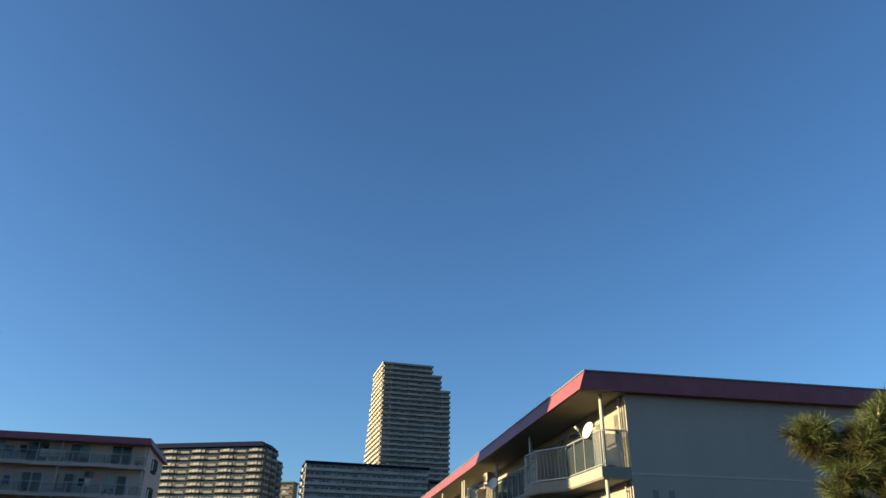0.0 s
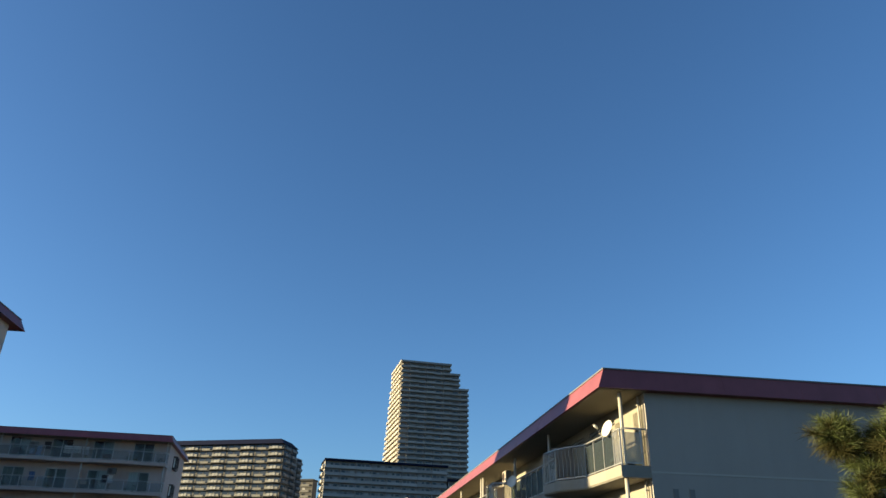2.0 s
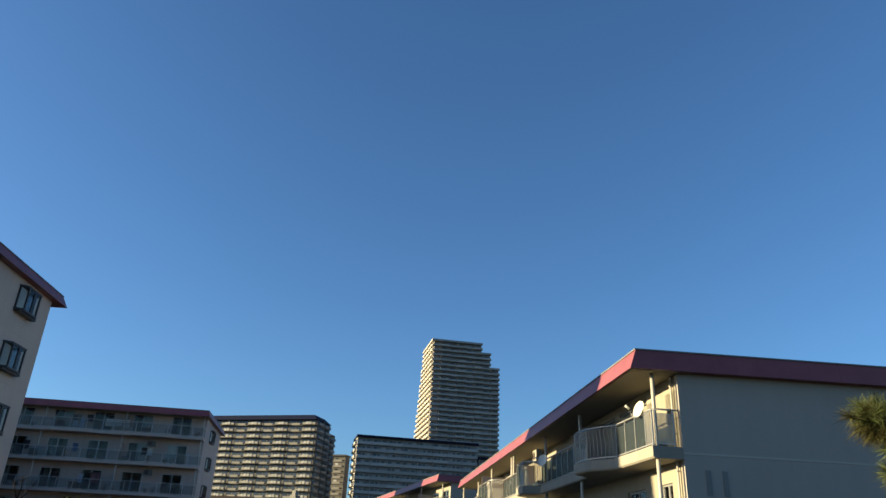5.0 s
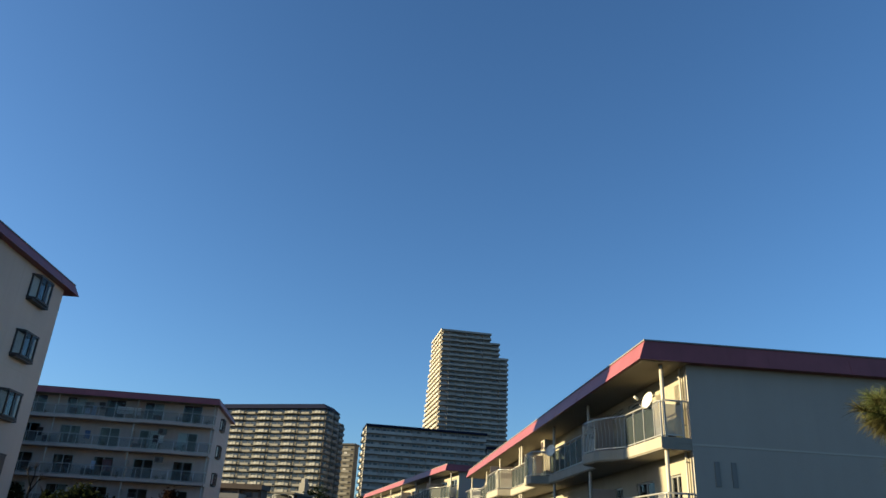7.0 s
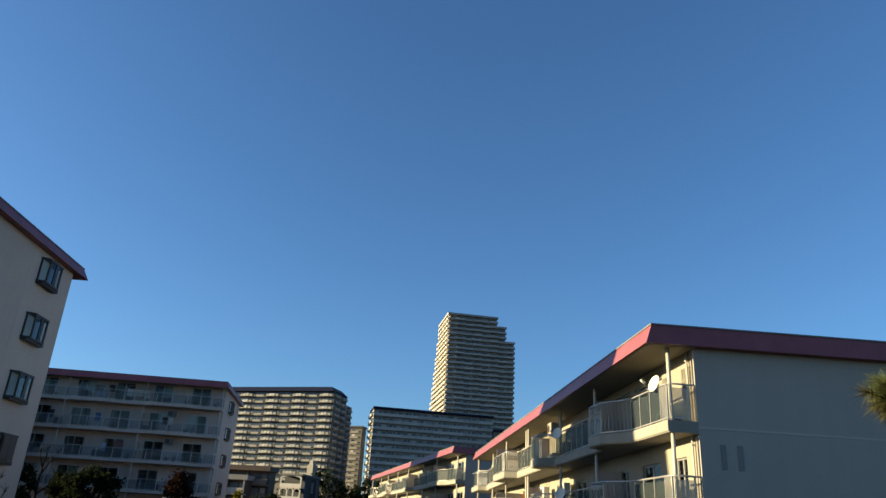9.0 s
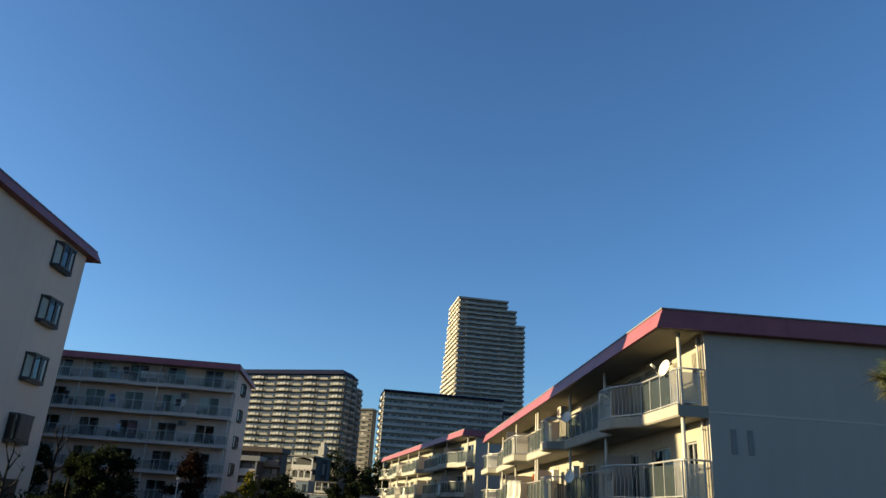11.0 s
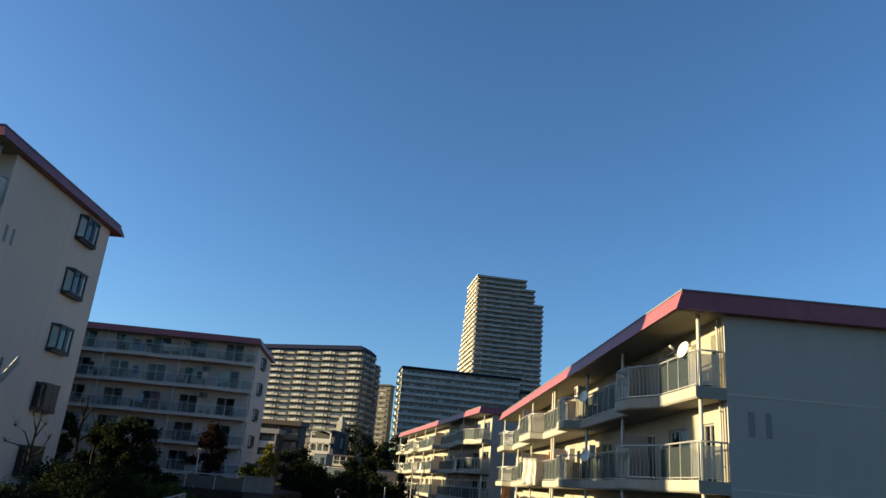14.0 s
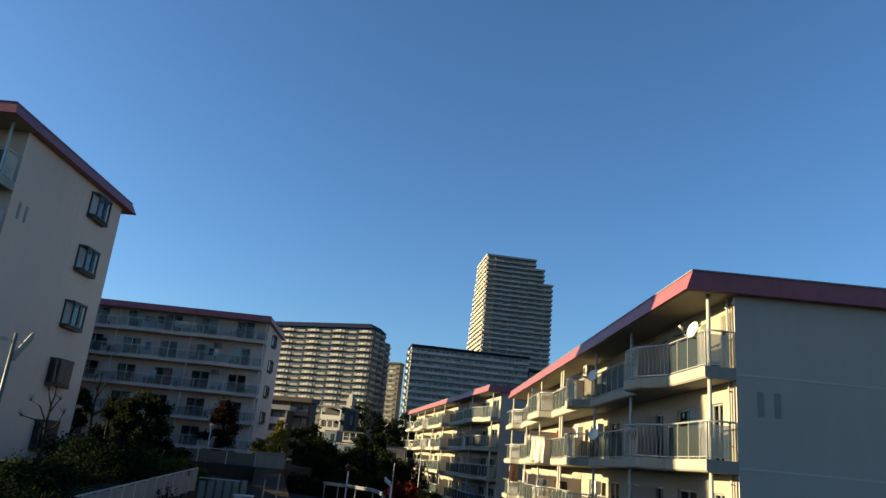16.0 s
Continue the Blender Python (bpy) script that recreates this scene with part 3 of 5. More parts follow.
for k, z in enumerate((9.9, 7.2, 4.5, 1.8, -0.95)):
    bay = bay_window(block_tall, 16.006, 5.87, z - 0.02, w=1.7, h=1.2, out=0.38)
    if k > 2:
        # the two lowest have their brown shutters closed
        block("cheek_shutter", 0.05, -0.01, 0.09, 0.33, 0.05, 1.1, SHUTTER, bay, "closed brown shutter", turn=-18)
        for a, b in ((0.29, 0.84), (0.86, 1.41)):
            block("shutter", 0.385, a, 0.1, 0.40, b, 1.1, SHUTTER, bay, "closed brown shutter")
for z in (10.5, 7.75, 5.0, 2.25, -0.5):
    bay_window(blockL, 42.006, 3.0, z)


def number_relief(parent, x, y, z, h):
    """Two plain raised bars on an end wall."""
    for k in (0, 1):
        block("relief_bar", x, y + k * h * 0.72, z, x + 0.022, y + k * h * 0.72 + h * 0.22, z + h, NUMB, parent, "plain raised metal bar")


# faint joints in the render of the tall gable
block("joint", 16.004, 5.05, -1.4, 16.010, 5.08, 11.3, GABLE_tall, block_tall)
for z in (1.45, 4.05, 6.65, 8.9):
    block("joint", 16.004, 0.1, z, 16.010, 9.0, z + 0.03, GABLE_tall, block_tall)
number_relief(block_near, 40.606, 0.62, 2.12, 0.72)
number_relief(block_tall, 16.006, 0.6, 7.85, 0.7)


# ---- far blocks ----
def far_block(label, m, width, depth, base, top, storey, wall, parapet, recess=None, bay=6.0, fill=0.8, roof=None, group="distant tall apartment blocks", out=1.0, alt=None, side=False, name="apartment_tower", panes=((0.12, 0.55), (0.62, 0.86)), sill=0.15):
    """A tall block; local x along the front (which faces -y). Every flat has its own parapet, window and divider."""
    rng = random.Random(int(width * 10 + top))
    house = thing(name, m, label, "apartment building", group)
    bm = bmesh.new()
    add_box(bm, 0, 0, min(base, -3.0), width, depth, top)
    part("wall", bm, wall, house)
    if roof:
        bm = bmesh.new()
        add_box(bm, -0.4, -out - 0.3, top + 0.002, width + 0.4, depth + 0.4, top + 0.9)
        part("roof", bm, roof, house, "dark flat roof edge")
    n = int(round(width / bay))
    w = width / n
    z = top - storey
    while z > base:
        if alt is None:
            bm = bmesh.new()
            add_box(bm, -0.1, -out, z - 0.12, width + 0.1, -0.003, z + 0.1)
            part("balcony_slab", bm, parapet, house)
        for i in range(n):
            x0 = i * w
            mat = parapet if (alt is None or i % 2 == 0) else alt
            o = out if (alt is None or i % 2 == 0) else out * 0.6
            if alt is not None:
                # staggered: every other bay steps forward and up, with a whiter middle panel; alt dims the recessed
                # bays
                zo = 0.0 if i % 2 == 0 else -0.22
                block("balcony_slab", x0, -o, z - 0.12 + zo, x0 + w, -0.003, z + 0.1 + zo, wall, house)
                if i % 2 == 0:
                    block("balcony", x0 + w * 0.05, -o - 0.06, z + 0.1, x0 + w * 0.95, -o + 0.08, z + 0.98, mat, house)
                    for a, b in ((0.30, 0.47), (0.51, 0.68)):
                        block("balcony_panel", x0 + w * a, -o - 0.22, z + 0.1, x0 + w * b, -o - 0.062, z + 1.16 + rng.uniform(-0.08, 0.1), BALCW, house)
                else:
                    block("balcony", x0 + w * 0.18, -o - 0.06, z + 0.1 + zo, x0 + w * 0.80, -o + 0.08, z + 0.95 + zo, mat, house)
            else:
                block("balcony", x0 + w * (1 - fill) / 2, -o - 0.06, z + 0.1, x0 + w * (1 + fill) / 2, -o + 0.08, z + 1.15, mat, house)
            for a, b in panes:
                block("window", x0 + w * a, -0.05, z + sill, x0 + w * b, -0.004, z + 2.1, FARCURT if alt is None and rng.random() < 0.4 else FARGLASS, house)
            if alt is None:
                block("divider", x0 - 0.12, -out + 0.1, z + 0.1, x0 + 0.12, -0.004, z + storey - 0.12, wall, house)
        if side:
            k = max(1, int(depth / 5.5))
            for i in range(k):
                y0 = depth * i / k
                block("balcony", side - 0.06 if side > 0 else -1.0, y0 + 0.8, z + 0.0, side + 0.9 if side > 0 else -0.004, y0 + depth / k - 0.8, z + 1.1, parapet, house)
                block("window", side + 0.004 if side > 0 else -0.05, y0 + 1.2, z + 1.1, side + 0.05 if side > 0 else -0.004, y0 + depth / k - 1.2, z + 2.2, FARGLASS, house)
        z -= storey
    return house


# tan block with staggered balconies, its front catching the sun
mB = Matrix.Translation((-27.9, 318.8, EYE)) @ Matrix.Rotation(radians(-20.0), 4, "Z") @ Matrix.Translation((-60.0, 0, 0))
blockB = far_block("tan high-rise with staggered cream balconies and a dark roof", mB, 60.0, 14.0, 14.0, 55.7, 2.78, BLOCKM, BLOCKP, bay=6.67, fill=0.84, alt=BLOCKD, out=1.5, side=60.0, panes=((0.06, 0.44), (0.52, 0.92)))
bm = bmesh.new()
v = [bm.verts.new(p) for p in ((-0.5, -1.9, 55.1), (60.5, -1.9, 55.1), (60.5, 14.5, 55.1), (-0.5, 14.5, 55.1), (0.5, -0.2, 57.3), (58.4, -0.2, 57.3), (58.4, 11.0, 57.3), (0.5, 11.0, 57.3))]
for f in ((3, 2, 1, 0), (4, 5, 6, 7), (0, 1, 5, 4), (1, 2, 6, 5), (2, 3, 7, 6), (3, 0, 4, 7)):
    bm.faces.new([v[i] for i in f])
part("roof", bm, ROOFNAVY, blockB, "dark sloping roof")
mB2 = Matrix.Translation((-26.6, 341.0, EYE)) @ Matrix.Rotation(radians(-20.0), 4, "Z") @ Matrix.Translation((-32.5, 0, 0))
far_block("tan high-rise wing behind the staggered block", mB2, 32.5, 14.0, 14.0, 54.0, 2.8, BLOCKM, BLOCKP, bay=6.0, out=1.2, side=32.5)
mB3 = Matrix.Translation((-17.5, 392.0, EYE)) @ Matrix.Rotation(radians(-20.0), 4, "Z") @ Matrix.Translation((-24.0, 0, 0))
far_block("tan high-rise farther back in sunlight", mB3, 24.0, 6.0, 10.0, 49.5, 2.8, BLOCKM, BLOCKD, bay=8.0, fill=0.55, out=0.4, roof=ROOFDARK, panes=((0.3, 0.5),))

# long grey-white slab block with a dark roof edge
mC = Matrix.Translation((-9.5, 310.7, EYE)) @ Matrix.Rotation(radians(7.0), 4, "Z")
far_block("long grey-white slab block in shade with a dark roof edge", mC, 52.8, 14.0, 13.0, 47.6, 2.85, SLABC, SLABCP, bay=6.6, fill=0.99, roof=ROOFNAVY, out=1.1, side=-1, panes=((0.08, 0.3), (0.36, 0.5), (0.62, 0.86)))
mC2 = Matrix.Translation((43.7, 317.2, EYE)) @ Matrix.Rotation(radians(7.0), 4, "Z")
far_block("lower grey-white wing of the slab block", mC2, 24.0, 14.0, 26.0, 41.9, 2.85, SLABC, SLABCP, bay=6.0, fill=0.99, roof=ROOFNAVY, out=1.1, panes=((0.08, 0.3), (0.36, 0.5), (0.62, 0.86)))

# stepped tower
mT = Matrix.Translation((27.4, 408.7, EYE)) @ Matrix.Rotation(radians(6.6), 4, "Z")
tower = thing("apartment_tower", mT, "very tall beige stepped tower, one narrow side in sun", "apartment building", "distant tall apartment blocks")
ST = 2.95
z, floor_no = 121.6, 0
rng = random.Random(31)
while z > 56:
    w = 30.3 if floor_no < 2 else (35.8 if floor_no < 5 else 41.2)
    dpt = 32 + min(22, 3.4 * (floor_no // 3))
    bm = bmesh.new()
    add_box(bm, 0.9, 1.2, z - ST, w - 0.25, dpt, z - 0.001)
    part("wall", bm, TOWERM, tower)
    block("balcony_slab", -0.55, -0.42, z - ST - 0.14, w + 0.25, dpt + 0.2, z - ST + 0.12, TOWERP, tower)
    n = int(w / 5)
    for i in range(n):
        x0, x1 = w * i / n, w * (i + 1) / n
        block("balcony", x0 + 0.08, -0.5 - 0.2 * (i % 2), z - ST + 0.12, x1 - 0.08, -0.35, z - ST + 1.0 + 0.12 * (i % 2), TOWERP, tower)
        block("window", x0 + 0.9, 1.14, z - ST + 0.15, x1 - 1.2, 1.197, z - ST + 2.1, FARCURT if rng.random() < 0.45 else FARGLASS, tower)
        block("divider", x0 - 0.16, -0.48 if i % 2 else 0.2, z - ST + 0.121, x0 + 0.07, 1.197, z - 0.15, TOWERM, tower)
    k = int(dpt / 6)
    for i in range(k):
        y0, y1 = dpt * i / k, dpt * (i + 1) / k
        block("balcony", -0.7, y0 + 0.9, z - ST + 0.12, -0.55, y1 - 0.9, z - ST + 1.2, TOWERP, tower)
        block("window", 0.84, y0 + 1.4, z - ST + 0.15, 0.897, y1 - 1.4, z - ST + 2.1, FARGLASS, tower)
    block("balcony", w + 0.1, 0.3, z - ST + 0.12, w + 0.24, 8.0, z - ST + 1.15, TOWERP, tower)
    if floor_no in (1, 4):
        # parapet where the tower steps back
        block("parapet", w - 0.2, -0.5, z - ST + 0.13, 35.9 if floor_no == 1 else 41.3, 6.0, z - ST + 1.25, TOWERP, tower)
    z -= ST
    floor_no += 1
bm = bmesh.new()
add_box(bm, 0.9, 1.2, -3.0, 41.0, 54.0, z - 0.002)
part("wall", bm, TOWERM, tower)
bm = bmesh.new()
add_box(bm, -0.6, -0.5, 121.602, 30.5, 32.3, 122.7)
part("roof", bm, TOWERP, tower, "pale parapet round the roof")


# ---- trees and shrubs ----
def crown_mesh(name, mat, rng, rx, ry, rz, cz, n, leaf, shape, clumps):
    """Leaves gathered in clumps inside an uneven crown."""
    verts, faces = [], []
    cents = []
    while len(cents) < clumps:
        u, v, w = rng.uniform(-1, 1), rng.uniform(-1, 1), rng.uniform(-1, 1)
        if u * u + v * v + w * w > 1 or u * u + v * v + w * w < 0.12:
            continue
        k = 1.0 if shape == "round" else max(0.12, (1 - w) / 1.7)
        cents.append((u * rx * k, v * ry * k, cz + w * rz, rng.uniform(0.7, 1.3)))
    spread = 0.24 * (rx + ry) / 2
    for i in range(n):
        c = cents[i % clumps]
        s = spread * c[3] * (0.7 if shape != "round" else 1.0)
        p = Vector((c[0] + rng.gauss(0, s * 0.6), c[1] + rng.gauss(0, s * 0.6), c[2] + rng.gauss(0, s * 0.5)))
        a = Vector((rng.gauss(0, 1), rng.gauss(0, 1), rng.gauss(0, 0.6))).normalized()
        b = a.cross(Vector((rng.gauss(0, 1), rng.gauss(0, 1), rng.gauss(0, 1)))).normalized()
        L = leaf * rng.uniform(0.6, 1.35)
        k = len(verts)
        verts += [p - a * L * 0.5, p + b * L * 0.32, p + a * L * 0.5, p - b * L * 0.32]
        faces.append((k, k + 1, k + 2, k + 3))
    me = bpy.data.meshes.new(name)
    me.from_pydata([tuple(v) for v in verts], [], faces)
    me.materials.append(mat)
    return me, cents


def tree(name, label, x, y, z, height, rx, rz, mat, seed, n=2600, leaf=0.22, shape="round", trunk=0.16, clumps=36, group="", category="tree"):
    rng = random.Random(seed)
    t = thing(name, pose(x, y, z), label, category, group)
    cz = height - rz
    me, cents = crown_mesh("crown", mat, rng, rx, rx * 0.9, rz, cz, n, leaf, shape, clumps)
    new("crown", me).parent = t
    bm = bmesh.new()
    lean = rng.uniform(-0.15, 0.15)
    top = height - rz * (0.4 if shape == "round" else 0.15)
    pts = [(lean * k / 5 + 0.03 * math.sin(k * 2.1 + seed), 0.04 * math.cos(k * 1.7 + seed), -0.2 + (top + 0.2) * k / 5) for k in range(6)]
    add_tube(bm, pts, trunk, trunk * 0.25, 8)
    part("trunk", bm, BARK, t, smooth=True)
    for c in cents[:9]:
        bm = bmesh.new()
        z0 = max(0.25 * height, min(top * 0.9, c[2] - 0.45 * rz))
        a = Vector((lean * z0 / top, 0, z0))
        b = Vector(c[:3])
        mid = (a + b) / 2 + Vector((0, 0, 0.08 * rz))
        add_tube(bm, [a, mid, b], trunk * 0.38, trunk * 0.08, 6)
        part("limb", bm, BARK, t, smooth=True)
    return t


def shrub(label, x, y, z, rx, h, mat, seed, n=1500, leaf=0.1, category="shrub"):
    rng = random.Random(seed)
    t = thing("shrub", pose(x, y, z), label, category, "shrubs by the fence")
    me, cents = crown_mesh("crown", mat, rng, rx, rx * 0.8, h / 2, h / 2, n, leaf, "round", 22)
    new("crown", me).parent = t
    for c in cents[:5]:
        bm = bmesh.new()
        add_tube(bm, [(c[0] * 0.2, c[1] * 0.2, -0.1), (c[0] * 0.6, c[1] * 0.6, c[2] * 0.6), c[:3]], 0.025, 0.008, 5)
        part("stem", bm, BARK, t)
    return t


def gz(x, y):
    return ground_z(x, y) - 0.05


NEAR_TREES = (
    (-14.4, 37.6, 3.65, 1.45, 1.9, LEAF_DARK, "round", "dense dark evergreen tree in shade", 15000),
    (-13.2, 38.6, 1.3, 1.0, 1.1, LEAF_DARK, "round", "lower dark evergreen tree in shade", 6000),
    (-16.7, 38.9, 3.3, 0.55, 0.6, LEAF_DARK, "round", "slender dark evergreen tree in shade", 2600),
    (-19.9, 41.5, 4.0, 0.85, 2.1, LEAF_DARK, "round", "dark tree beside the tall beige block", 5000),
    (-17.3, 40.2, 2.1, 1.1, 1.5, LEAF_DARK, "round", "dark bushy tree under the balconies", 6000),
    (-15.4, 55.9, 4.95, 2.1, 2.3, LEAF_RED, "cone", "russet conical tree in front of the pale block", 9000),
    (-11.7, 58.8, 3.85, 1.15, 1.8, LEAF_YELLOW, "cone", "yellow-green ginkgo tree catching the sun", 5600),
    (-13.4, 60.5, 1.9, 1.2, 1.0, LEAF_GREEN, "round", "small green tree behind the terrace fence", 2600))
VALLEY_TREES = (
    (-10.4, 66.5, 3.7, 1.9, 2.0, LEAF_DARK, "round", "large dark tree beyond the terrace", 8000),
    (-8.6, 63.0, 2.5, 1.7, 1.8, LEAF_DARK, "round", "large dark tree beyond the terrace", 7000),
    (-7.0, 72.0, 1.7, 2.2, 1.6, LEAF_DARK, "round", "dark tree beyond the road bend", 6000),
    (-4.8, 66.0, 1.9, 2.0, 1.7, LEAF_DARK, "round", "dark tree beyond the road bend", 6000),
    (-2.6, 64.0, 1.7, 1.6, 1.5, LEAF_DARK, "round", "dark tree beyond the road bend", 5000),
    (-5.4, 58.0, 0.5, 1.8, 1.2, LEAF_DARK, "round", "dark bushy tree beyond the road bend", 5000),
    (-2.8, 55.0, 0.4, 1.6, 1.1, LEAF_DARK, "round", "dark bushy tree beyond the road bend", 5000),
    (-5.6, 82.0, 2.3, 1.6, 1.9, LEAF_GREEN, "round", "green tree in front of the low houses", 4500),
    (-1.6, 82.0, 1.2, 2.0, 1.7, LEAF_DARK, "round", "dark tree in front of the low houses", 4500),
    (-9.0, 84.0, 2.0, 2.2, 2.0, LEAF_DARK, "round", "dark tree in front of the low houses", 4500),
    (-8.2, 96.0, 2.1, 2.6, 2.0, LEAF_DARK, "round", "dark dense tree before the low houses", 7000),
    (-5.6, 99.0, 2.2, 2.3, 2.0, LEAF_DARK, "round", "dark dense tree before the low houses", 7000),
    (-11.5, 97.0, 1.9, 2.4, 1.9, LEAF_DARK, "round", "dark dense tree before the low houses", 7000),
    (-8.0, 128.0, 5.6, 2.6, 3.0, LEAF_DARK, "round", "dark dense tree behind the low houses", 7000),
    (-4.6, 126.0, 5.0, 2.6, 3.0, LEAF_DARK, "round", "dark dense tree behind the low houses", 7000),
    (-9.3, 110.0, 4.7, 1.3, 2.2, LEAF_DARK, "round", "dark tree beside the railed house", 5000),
    # three low evergreens added in place of the shade over the road surface
    (-8.3, 51.5, -0.1, 1.3, 0.9, LEAF_DARK, "round", "low dark evergreen added to darken the foot of the ramp", 4500),
    (-6.3, 51.0, -0.25, 1.3, 0.9, LEAF_DARK, "round", "low dark evergreen added to darken the road bend", 4500),
    (-4.4, 50.0, -0.2, 1.3, 0.9, LEAF_DARK, "round", "low dark evergreen added to darken the road bend", 4500),
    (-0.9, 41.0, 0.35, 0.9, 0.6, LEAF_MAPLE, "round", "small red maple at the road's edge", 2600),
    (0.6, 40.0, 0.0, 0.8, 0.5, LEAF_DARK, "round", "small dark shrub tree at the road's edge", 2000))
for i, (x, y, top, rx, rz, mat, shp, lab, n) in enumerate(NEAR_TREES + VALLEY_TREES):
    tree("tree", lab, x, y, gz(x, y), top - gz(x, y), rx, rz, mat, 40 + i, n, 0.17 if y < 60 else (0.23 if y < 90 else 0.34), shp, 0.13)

# unseen trees added beyond the tall beige block, to shade the lane and the terrace
for i, (x, y) in enumerate(((-27.0, 42.0), (-27.5, 45.0), (-28.0, 48.0), (-29.5, 51.0), (-31.0, 54.0), (-32.5, 57.0), (-34.5, 60.5), (-38.0, 63.5), (-39.5, 66.5), (-41.0, 69.0), (-31.0, 46.5), (-33.0, 50.5), (-36.0, 56.0))):
    tree("tree", "dense dark evergreen tree added out of view for its shade", x, y, 0.0, 6.2 - 0.21 * (x + 27), 2.3, 3.0, LEAF_DARK, 200 + i, 3200, 0.3, "round", 0.16, 40, "shelter belt trees")

# taller unseen trees, added to shade the lower floors of the farther cream block
for i, (x, y) in enumerate(((-38.5, 70.6), (-42.5, 71.2), (-46.0, 69.8), (-50.0, 71.4))):
    tree("tree", "tall dense evergreen tree added out of view for its shade", x, y, 0.0, 14.6 + 0.21 * (-38.5 - x), 2.2, 6.4, LEAF_DARK, 260 + i, 6000, 0.42, "round", 0.24, 70, "shelter belt trees")

# low unseen trees added left of the view, to keep sun off the hedges
for i, (x, y) in enumerate(((-19.5, 8.5), (-20.0, 11.5), (-19.5, 14.5), (-20.5, 17.5), (-20.5, 20.5), (-22.5, 13.0), (-23.0, 19.0))):
    tree("tree", "dense dark evergreen tree added out of view for its shade", x, y, 0.0, 3.5, 1.9, 1.7, LEAF_DARK, 230 + i, 2600, 0.25, "round", 0.12, 36, "shelter belt trees")

# wooded slope under the far blocks
for i, (x, y, h, rx) in enumerate(((-14.5, 169, 13.0, 4.5), (-10.0, 171, 10.6, 4.2), (-18.5, 172, 9.5, 4.0), (-5.8, 178, 12.5, 3.6), (-2.5, 182, 13.0, 4.0), (-22, 176, 9.5, 4.5), (-6.5, 168, 8.0, 4.2), (-1.0, 172, 8.5, 4.0), (-27, 168, 9.0, 4.2), (-31, 172, 8.0, 4.0), (-36, 170, 8.0, 4.0))):
    zz = gz(x, y)
    tree("tree", "dark wooded slope tree below the high-rises", x, y, zz, h - zz, rx, (h - zz) * 0.42, LEAF_DARK, 80 + i, 2200, 0.6, "round", 0.3, 34, "trees on the far slope")

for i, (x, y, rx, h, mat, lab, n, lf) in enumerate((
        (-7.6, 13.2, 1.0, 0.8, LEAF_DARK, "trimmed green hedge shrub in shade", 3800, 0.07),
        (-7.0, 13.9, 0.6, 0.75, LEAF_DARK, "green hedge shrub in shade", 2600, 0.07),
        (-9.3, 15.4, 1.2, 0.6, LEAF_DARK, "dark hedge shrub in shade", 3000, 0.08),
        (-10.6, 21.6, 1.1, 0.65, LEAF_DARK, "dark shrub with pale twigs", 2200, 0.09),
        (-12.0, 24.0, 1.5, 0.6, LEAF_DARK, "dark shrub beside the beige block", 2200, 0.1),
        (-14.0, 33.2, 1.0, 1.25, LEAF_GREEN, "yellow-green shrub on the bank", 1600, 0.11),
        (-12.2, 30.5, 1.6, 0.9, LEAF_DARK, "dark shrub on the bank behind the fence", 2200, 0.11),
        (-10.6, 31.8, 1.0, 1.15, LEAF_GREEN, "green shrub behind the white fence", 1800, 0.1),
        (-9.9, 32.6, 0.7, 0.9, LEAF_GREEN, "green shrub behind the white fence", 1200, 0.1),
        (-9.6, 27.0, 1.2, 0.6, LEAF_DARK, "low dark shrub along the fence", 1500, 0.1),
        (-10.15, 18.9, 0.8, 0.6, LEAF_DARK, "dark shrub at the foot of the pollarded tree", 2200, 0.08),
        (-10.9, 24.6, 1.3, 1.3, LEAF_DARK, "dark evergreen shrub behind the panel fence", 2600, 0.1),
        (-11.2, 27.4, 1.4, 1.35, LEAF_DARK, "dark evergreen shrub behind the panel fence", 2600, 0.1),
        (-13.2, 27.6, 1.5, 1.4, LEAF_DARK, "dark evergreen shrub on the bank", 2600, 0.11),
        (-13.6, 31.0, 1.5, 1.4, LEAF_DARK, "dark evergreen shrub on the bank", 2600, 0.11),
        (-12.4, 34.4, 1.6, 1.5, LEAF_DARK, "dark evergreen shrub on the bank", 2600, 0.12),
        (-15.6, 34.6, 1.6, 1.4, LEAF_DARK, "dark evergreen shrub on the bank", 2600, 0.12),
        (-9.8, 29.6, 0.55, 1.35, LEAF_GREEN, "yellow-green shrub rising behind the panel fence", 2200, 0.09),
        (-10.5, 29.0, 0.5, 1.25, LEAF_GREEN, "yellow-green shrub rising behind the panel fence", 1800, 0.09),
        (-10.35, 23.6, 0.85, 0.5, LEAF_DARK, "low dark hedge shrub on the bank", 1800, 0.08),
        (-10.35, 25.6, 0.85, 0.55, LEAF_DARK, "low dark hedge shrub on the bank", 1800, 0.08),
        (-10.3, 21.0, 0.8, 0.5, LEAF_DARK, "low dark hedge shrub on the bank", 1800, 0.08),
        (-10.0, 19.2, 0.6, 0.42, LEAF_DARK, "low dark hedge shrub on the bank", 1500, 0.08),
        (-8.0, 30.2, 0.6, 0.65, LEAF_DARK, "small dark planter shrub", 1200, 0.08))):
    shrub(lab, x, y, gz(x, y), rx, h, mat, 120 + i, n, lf)

